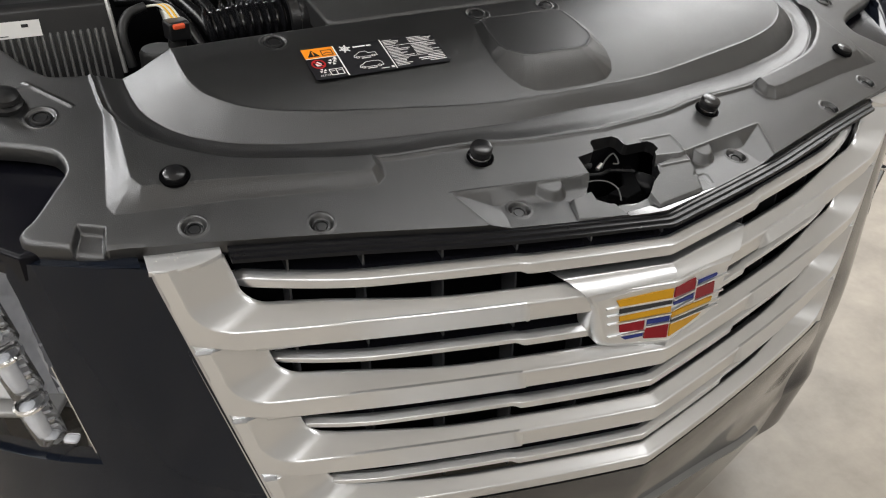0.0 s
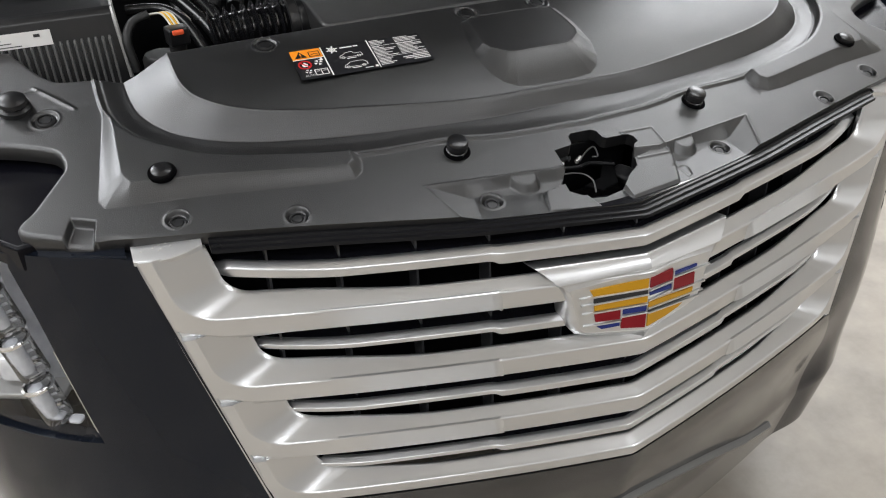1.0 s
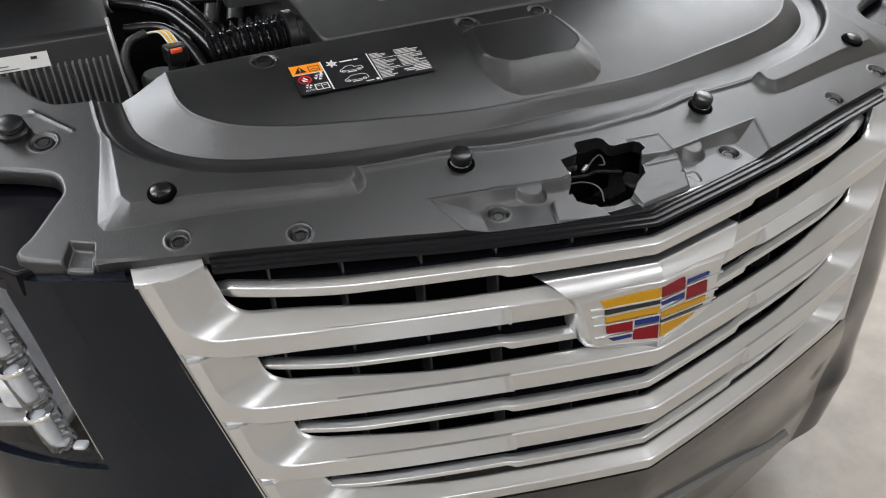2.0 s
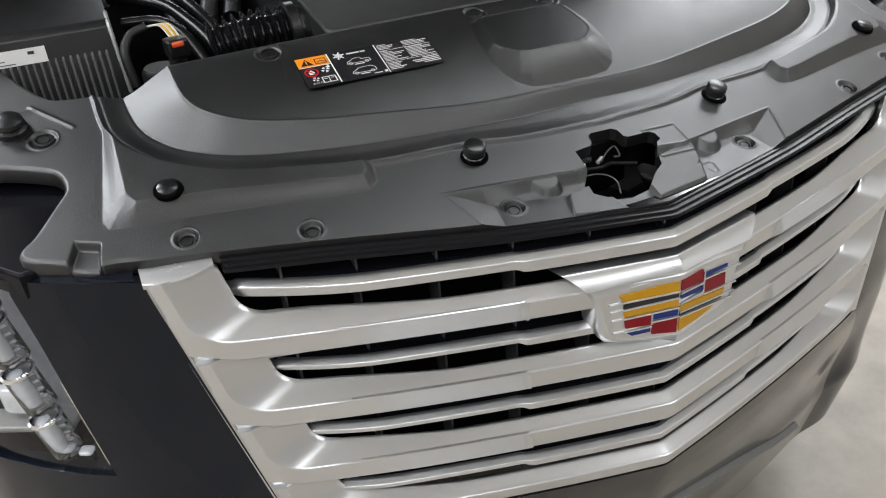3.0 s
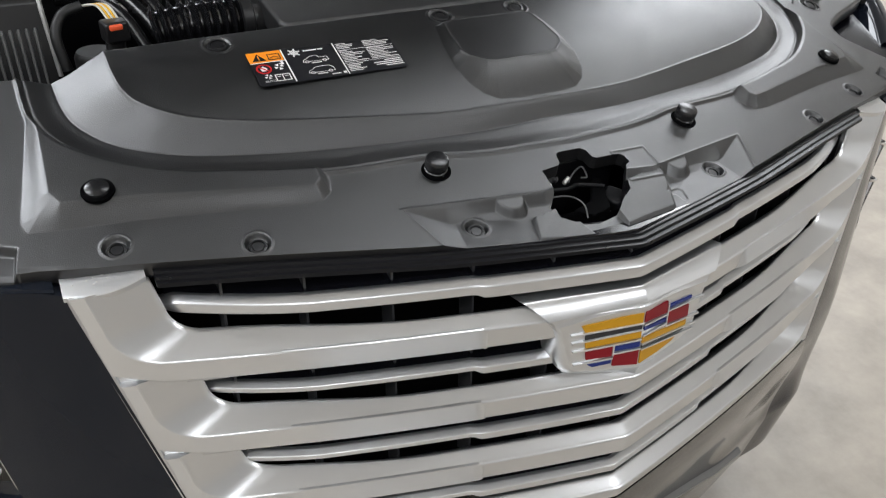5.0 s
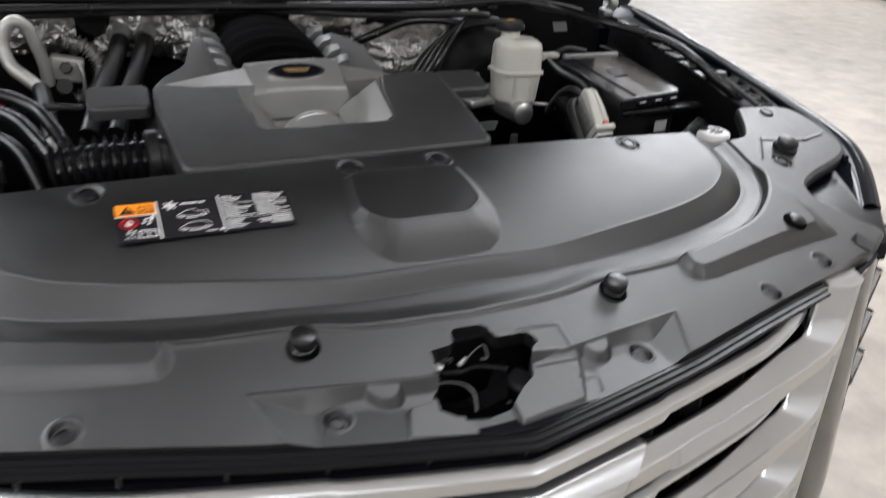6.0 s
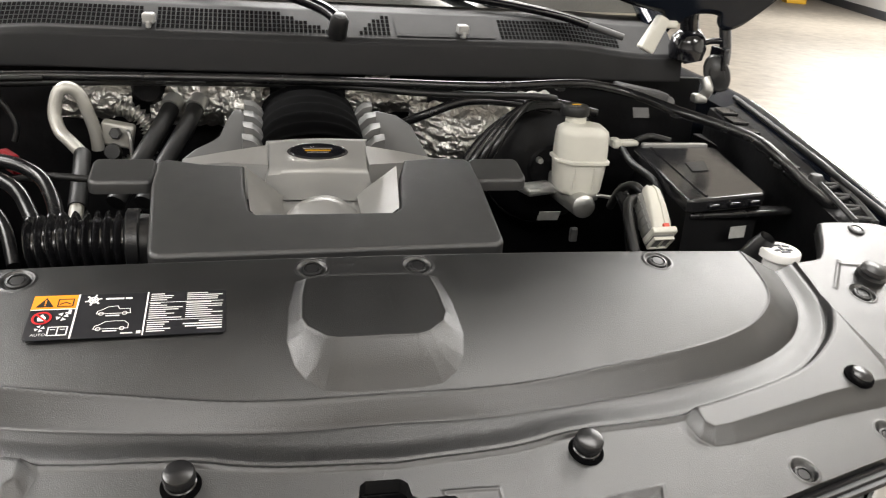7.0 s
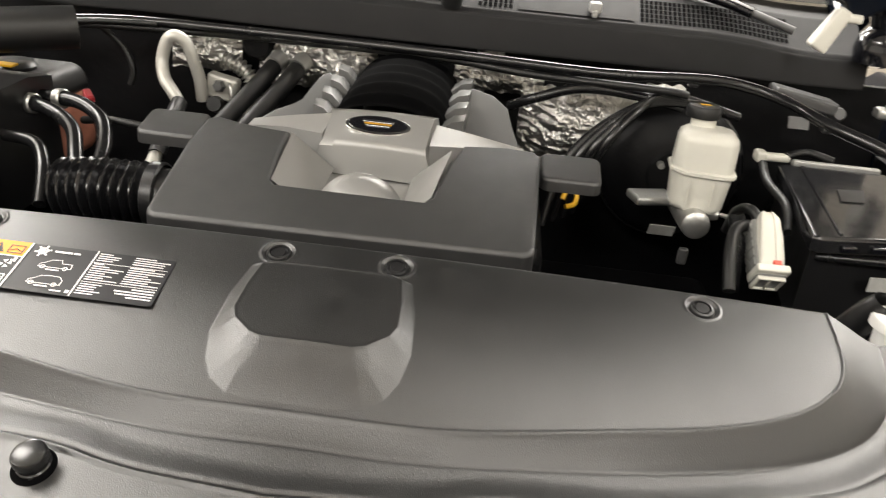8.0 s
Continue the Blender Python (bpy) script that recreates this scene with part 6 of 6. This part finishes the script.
part("knob", lathe([(0, 0.012), (0.010, 0.011), (0.013, 0.004), (0.013, -0.01)], (0.735, 1.14, 1.247), 18, facing((0, -1, 0.4))), GREY, MODULE, "grey round knob")
part("label", box((0.036, 0.002, 0.022), (0.668, 1.125, 1.228), 0.0, turn=Matrix.Rotation(-0.5, 4, "X")), GREY, MODULE, "grey printed label")

# ---- connector ----
CONN = thing("cable_connector", "white locking cable connector with a clear lower half", "connector", at=(0.54, 0.74, 1.08))
tc = Matrix.Rotation(0.05, 4, "Z") @ Matrix.Rotation(0.66, 4, "X")
CLEARISH = material("cloudy_clear_plastic", (0.22, 0.22, 0.21), 0.25, vary=0.25, scale=40)


def conn_at(u, v, w):
    return tuple(Vector((0.536, 0.762, 1.128)) + tc.to_3x3() @ Vector((u * 0.82, v, w * 0.9)))


def conn_box(name, size, at, mat, bevel=0.003, label="", taper=1.0):
    return part(name, box((size[0] * 0.82, size[1], size[2] * 0.9), conn_at(*at), bevel, 2, tc, taper), mat, CONN, label)


conn_box("body", (0.050, 0.090, 0.044), (0, 0, -0.006), CLEARISH, 0.005, "cloudy clear body")
conn_box("flange", (0.056, 0.012, 0.046), (0, -0.036, 0.002), WHITE, 0.003, "pale collar")
rows = []
for v, w, h in ((0.052, 0.011, 0.026), (0.040, 0.017, 0.032), (0.010, 0.020, 0.030), (-0.020, 0.021, 0.024), (-0.030, 0.021, 0.018)):
    rows.append([conn_at(u, v, z) for u, z in ((-w, 0.010), (-w, h - 0.004), (-w + 0.004, h), (-0.006, h), (-0.005, h - 0.003), (0.005, h - 0.003), (0.006, h), (w - 0.004, h), (w, h - 0.004), (w, 0.010))])
part("lever", loft(rows, close=True), WHITE, CONN, "white ribbed lever")
conn_box("red_lock", (0.013, 0.010, 0.010), (0.008, -0.028, 0.018), material("red_lock", (0.65, 0.08, 0.05), 0.4), 0.001, "small red lock")
for u, w, wide, tall in ((0, 0.011, 0.046, 0.004), (0, -0.022, 0.046, 0.004), (-0.021, -0.006, 0.004, 0.034), (0.021, -0.006, 0.004, 0.034), (0, -0.006, 0.003, 0.030)):
    conn_box("front_frame", (wide, 0.006, tall), (u, -0.047, w), WHITE, 0.001)
conn_box("front_pane", (0.038, 0.003, 0.028), (0, -0.0455, -0.006), CLEARISH, 0.0)
for i in range(5):
    conn_box("side_rib", (0.002, 0.010, 0.034), (-0.0255, -0.022 + 0.014 * i, -0.006), CLEARISH, 0.0005)
part("loom", tube([(0.536, 0.790, 1.150), (0.520, 0.815, 1.168), (0.512, 0.85, 1.150), (0.52, 0.90, 1.10)], 0.0075, 10), RUBBER, CONN)
part("loom", tube([(0.525, 0.80, 1.150), (0.495, 0.78, 1.150), (0.482, 0.74, 1.125), (0.480, 0.70, 1.09)], 0.0085, 10), RUBBER, CONN)
tagged(part("corrugated_sleeve", tube([(0.487, 0.72, 1.085), (0.494, 0.75, 1.10), (0.505, 0.79, 1.125), (0.515, 0.85, 1.14)], 0.011, 10, ribs=0.0018, pitch=0.006), HOSE), "black corrugated cable sleeve", "cable")

# ---- washer cap ----
WASH = thing("washer_cap", "white washer fluid cap with a dark fluid symbol", "cap", at=(0.588, 0.492, 1.15))
part("disc", lathe([(0, 0.004), (0.026, 0.0035), (0.0280, 0.001), (0.0280, -0.008), (0.02, -0.010), (0.018, -0.05)], (0.590, 0.497, 1.176), 32, facing((0.02, -0.04, 1))), PAPER, WASH)
for i, (dx, dy, w, h, turn_s) in enumerate(((-0.011, 0.006, 0.010, 0.004, 0.6), (0.0, 0.010, 0.010, 0.004, 0.0), (0.011, 0.006, 0.010, 0.004, -0.6), (0.0, -0.001, 0.004, 0.012, 0.0), (-0.009, -0.006, 0.009, 0.004, 0.3),
                                                (0.009, -0.006, 0.009, 0.004, -0.3), (0.0, -0.012, 0.014, 0.004, 0.0))):
    part("symbol_stroke", box((w, h, 0.0012), (0.590 + dx, 0.497 + dy, 1.1806 + 0.04 * dy), 0.0, turn=Matrix.Rotation(turn_s, 4, "Z")), SKIRT, WASH)
part("filler", lathe([(0.016, 0), (0.018, 0.02), (0.016, 0.06), (0.012, 0.08)], (0.555, 0.54, 1.12), 16, facing((0.3, -0.4, 1))), PLASTIC, WASH, "black filler pipe")

# small stickers low in the bay
tagged(part("bay_sticker", box((0.045, 0.0015, 0.026), (0.455, 1.04, 1.03), 0.0, turn=Matrix.Rotation(0.5, 4, "X")), STICKER), "small printed white sticker low in the bay", "label")
tagged(part("bay_clip", box((0.016, 0.012, 0.030), (0.48, 0.96, 1.02), 0.004), GREY), "grey plastic clip low in the bay", "clip")
# near-black box that fills the shaded depth of the bay
tagged(part("steel_frame", box((0.30, 0.16, 0.10), (0.38, 0.90, 0.93), 0.02), ARCHBLACK), "steel frame deep in the engine bay, shade put into its colour", "car frame")

# ---- air intake bellows ----
BELLOWS = thing("intake_bellows", "black corrugated air intake bellows with a metal clamp", "hose", at=(-0.34, 0.60, 1.12))
part("bellows", tube([(-0.285, 0.632, 1.158), (-0.32, 0.631, 1.158), (-0.36, 0.630, 1.157), (-0.405, 0.632, 1.150)], 0.036, 32, ribs=0.0062, pitch=0.0128), BELLOW, BELLOWS)
part("clamp", lathe([(0.040, -0.009), (0.0435, -0.007), (0.0435, 0.007), (0.040, 0.009)], (-0.279, 0.632, 1.158), 32, facing((1, 0.03, 0))), PLASTIC, BELLOWS, "dark metal hose clamp")
part("duct", tube([(-0.28, 0.632, 1.156), (-0.245, 0.634, 1.150), (-0.20, 0.64, 1.135)], 0.0395, 24), PLASTIC, BELLOWS)

# ---- air box ----
AIRBOX = thing("air_filter_box", "black air filter box with a ribbed front and a white sticker", "air filter box", at=(-0.68, 0.65, 1.05))
x0, x1 = -0.86, -0.540
box_rows = []
for x in np.linspace(x0, x1, 7):
    box_rows.append([(x, 0.53, 1.06), (x, 0.545, 1.130), (x, 0.549, 1.140), (x, 0.565, 1.226), (x, 0.575, 1.236), (x, 0.80, 1.245), (x, 0.86, 1.235), (x, 0.87, 1.06)])
part("case", loft(box_rows, close=True), PLASTIC, AIRBOX, sharp=30)
part("edge_strip", tube([(-0.5365, 0.545, 1.140), (-0.541, 0.562, 1.222), (-0.541, 0.60, 1.238)], 0.0030, 6), SILVER, AIRBOX)
for i in range(17):
    x = -0.553 - 0.0092 * i
    part("rib", loft([[(x - 0.0030, 0.552, 1.130), (x - 0.001, 0.545, 1.130), (x + 0.001, 0.545, 1.130), (x + 0.0030, 0.552, 1.130)],
                      [(x - 0.0030, 0.561, 1.196), (x - 0.001, 0.554, 1.196), (x + 0.001, 0.554, 1.196), (x + 0.0030, 0.561, 1.196)], [(x - 0.002, 0.563, 1.201), (x - 0.001, 0.562, 1.201), (x + 0.001, 0.562, 1.201), (x + 0.002, 0.563, 1.201)]]), GREY_SHADED_SILVER, AIRBOX)


def face_patch(name, xa, xb, za, zb, mat, lift, label=""):
    """A flat patch on the box's upright face."""
    bm = bmesh.new()
    y = lambda z: 0.549 + 0.016 * (z - 1.14) / 0.086 - lift
    bm.faces.new([bm.verts.new(p) for p in ((xa, y(za), za), (xb, y(za), za), (xb, y(zb), zb), (xa, y(zb), zb))])
    return part(name, bm, mat, AIRBOX, label, smooth=False)


face_patch("sticker", -0.755, -0.626, 1.1985, 1.2185, PAPER, 0.0035, "white printed sticker")
face_patch("sticker_print", -0.648, -0.640, 1.2105, 1.2145, LABELBLACK, 0.0042)
for i in range(3):
    face_patch("sticker_print", -0.750, -0.665 - 0.012 * i, 1.2010 + 0.0045 * i, 1.2022 + 0.0045 * i, GREY, 0.0042)

# sensor plug with yellow wires
SENSOR = thing("sensor_plug", "black sensor plug with a red lock and yellow wires", "connector", at=(-0.47, 0.52, 1.14))
part("plug", box((0.030, 0.026, 0.026), (-0.465, 0.523, 1.198), 0.004, 2, Matrix.Rotation(0.2, 4, "Z")), PLASTIC, SENSOR)
part("red_lock", box((0.016, 0.006, 0.007), (-0.464, 0.509, 1.206), 0.002, 2, Matrix.Rotation(0.2, 4, "Z")), material("orange_lock", (0.75, 0.10, 0.03), 0.4), SENSOR, "orange red lock")
for i in range(5):
    part("wire", tube([(-0.470 + 0.003 * i, 0.531, 1.210), (-0.479 + 0.003 * i, 0.552, 1.222), (-0.497 + 0.002 * i, 0.562, 1.220)], 0.0014, 6), YELLOW if i % 2 else WHITE, SENSOR)
part("loom", tube([(-0.495, 0.562, 1.220), (-0.520, 0.558, 1.212), (-0.532, 0.545, 1.19), (-0.527, 0.535, 1.15)], 0.0065, 14), RUBBER, SENSOR)
part("seat", joined(lathe([(0, 0.02), (0.022, 0.02), (0.026, 0.014), (0.026, -0.02)], (-0.492, 0.525, 1.155), 20), tube([(-0.465, 0.525, 1.19), (-0.470, 0.53, 1.15), (-0.47, 0.54, 1.12)], 0.012, 14)), RUBBER, SENSOR)

# ---- hoses, pipes and the coolant tank ----
for pts, r in (([(-0.56, 0.80, 1.205), (-0.52, 0.785, 1.210), (-0.48, 0.77, 1.203), (-0.446, 0.74, 1.194), (-0.423, 0.70, 1.178), (-0.404, 0.66, 1.158), (-0.39, 0.62, 1.13)], 0.0105),
               ([(-0.55, 0.83, 1.210), (-0.475, 0.81, 1.214), (-0.428, 0.785, 1.200), (-0.402, 0.74, 1.181), (-0.387, 0.69, 1.164), (-0.375, 0.63, 1.14)], 0.0105),
               ([(-0.52, 0.70, 1.19), (-0.47, 0.685, 1.190), (-0.440, 0.65, 1.175), (-0.42, 0.60, 1.14)], 0.0085)):
    tagged(part("coolant_hose", tube(pts, r, 12), HOSE), "shiny black coolant hose beside the air box", "hose", "coolant hoses")
TANK = thing("coolant_tank", "dark coolant tank with reddish fluid", "tank", at=(-0.66, 0.90, 1.05))
part("body", box((0.17, 0.16, 0.12), (-0.660, 0.98, 1.115), 0.03, 4, taper=0.95), COOLANT, TANK, "tank body with reddish fluid")
part("top", box((0.165, 0.155, 0.05), (-0.660, 0.98, 1.190), 0.02, 3, taper=0.85), RUBBER, TANK)
part("tag", box((0.03, 0.02, 0.004), (-0.645, 0.91, 1.230), 0.001), YELLOW, TANK, "yellow tag")
part("lid", lathe([(0.035, 0), (0.037, 0.012), (0.030, 0.020), (0, 0.021)], (-0.66, 0.95, 1.208), 20), PLASTIC, TANK)
part("duct", tube([(-0.80, 0.80, 1.27), (-0.66, 0.88, 1.285), (-0.55, 0.96, 1.29)], 0.035, 14), RUBBER, TANK, "black duct above the tank")
for i, (x, y, z) in enumerate(((-0.535, 0.793, 1.209), (-0.505, 0.819, 1.213))):
    part("clamp", lathe([(0.0125, -0.007), (0.0150, -0.005), (0.0150, 0.005), (0.0125, 0.007)], (x, y, z), 18, facing((1, -0.3, 0.1))), ALU, TANK, "steel hose clamp")
part("red_clip", box((0.012, 0.05, 0.03), (-0.485, 0.86, 1.20), 0.003, 2, Matrix.Rotation(0.6, 4, "Z")), RED, TANK, "red clip")

PIPES = thing("refrigerant_pipe", "bare aluminium refrigerant pipe bent in a loop at the bulkhead", "pipe", at=(-0.45, 1.13, 1.10))
part("pipe", tube([(-0.418, 1.145, 1.14), (-0.420, 1.14, 1.18), (-0.430, 1.132, 1.225), (-0.440, 1.128, 1.250), (-0.456, 1.122, 1.260), (-0.471, 1.12, 1.248), (-0.479, 1.115, 1.215), (-0.470, 1.10, 1.186), (-0.448, 1.08, 1.169), (-0.428, 1.055, 1.153), (-0.421, 1.00, 1.135), (-0.416, 0.90, 1.085)], 0.0115, 14), PIPEALU, PIPES)
part("sleeve", tube([(-0.428, 1.06, 1.155), (-0.421, 1.00, 1.135), (-0.417, 0.93, 1.10)], 0.0145, 12), RUBBER, PIPES, "black rubber sleeve")
part("block", box((0.060, 0.03, 0.045), (-0.385, 1.165, 1.165), 0.006, 2, Matrix.Rotation(0.2, 4, "Y")), PIPEALU, PIPES, "cast block")
part("nut", lathe([(0, 0.014), (0.009, 0.014), (0.012, 0.006), (0.012, 0.0)], (-0.385, 1.148, 1.170), 6, facing((0, -1, 0.2))), GREY, PIPES)
part("port", lathe([(0, 0.015), (0.014, 0.015), (0.016, 0.0)], (-0.392, 1.145, 1.135), 16, facing((0, -1, 0.3))), RUBBER, PIPES)
part("sensor_line", tube([(-0.365, 1.145, 1.175), (-0.358, 1.135, 1.165), (-0.357, 1.13, 1.10)], 0.004, 8), ALU, PIPES)
part("foil_collar", tube([(-0.385, 1.175, 1.215), (-0.345, 1.172, 1.200), (-0.325, 1.17, 1.165), (-0.335, 1.168, 1.125), (-0.375, 1.165, 1.105)], 0.014, 10, ribs=0.003, pitch=0.009), FOIL, PIPES, "crimped foil collar")
for i, dx in enumerate((0.0, 0.045)):
    hose = thing("heater_hose", "thick black heater hose with a silver end running to the bulkhead", "hose", "heater hoses", (-0.30 + dx, 1.05, 1.10))
    part("hose", tube([(-0.36 + dx, 0.95, 1.10), (-0.335 + dx, 1.02, 1.14), (-0.30 + dx, 1.11, 1.19), (-0.285 + dx, 1.16, 1.215)], 0.0165, 14), RUBBER, hose)
    part("end", tube([(-0.286 + dx, 1.163, 1.217), (-0.278 + dx, 1.185, 1.228)], 0.0182, 14), ALU, hose, "bright hose end")
for k, pts in enumerate((([(-0.70, 1.10, 1.262), (-0.60, 1.13, 1.27), (-0.50, 1.15, 1.272)]), ([(-0.62, 1.16, 1.26), (-0.58, 1.17, 1.22), (-0.56, 1.165, 1.18), (-0.565, 1.16, 1.15)]), ([(-0.36, 0.80, 1.19), (-0.42, 0.80, 1.195), (-0.48, 0.83, 1.18)]))):
    tagged(part("bay_cable", tube(pts, 0.006, 8), RUBBER), "thin black cable in the engine bay", "cable", "bay cables")
tagged(part("orange_crate", box((0.9, 0.6, 0.16), (16.8, 23.2, 0.08), 0.02, 2, Matrix.Rotation(ROOM_TURN, 4, "Z")), YELLOW), "low orange pallet on the garage floor", "pallet")
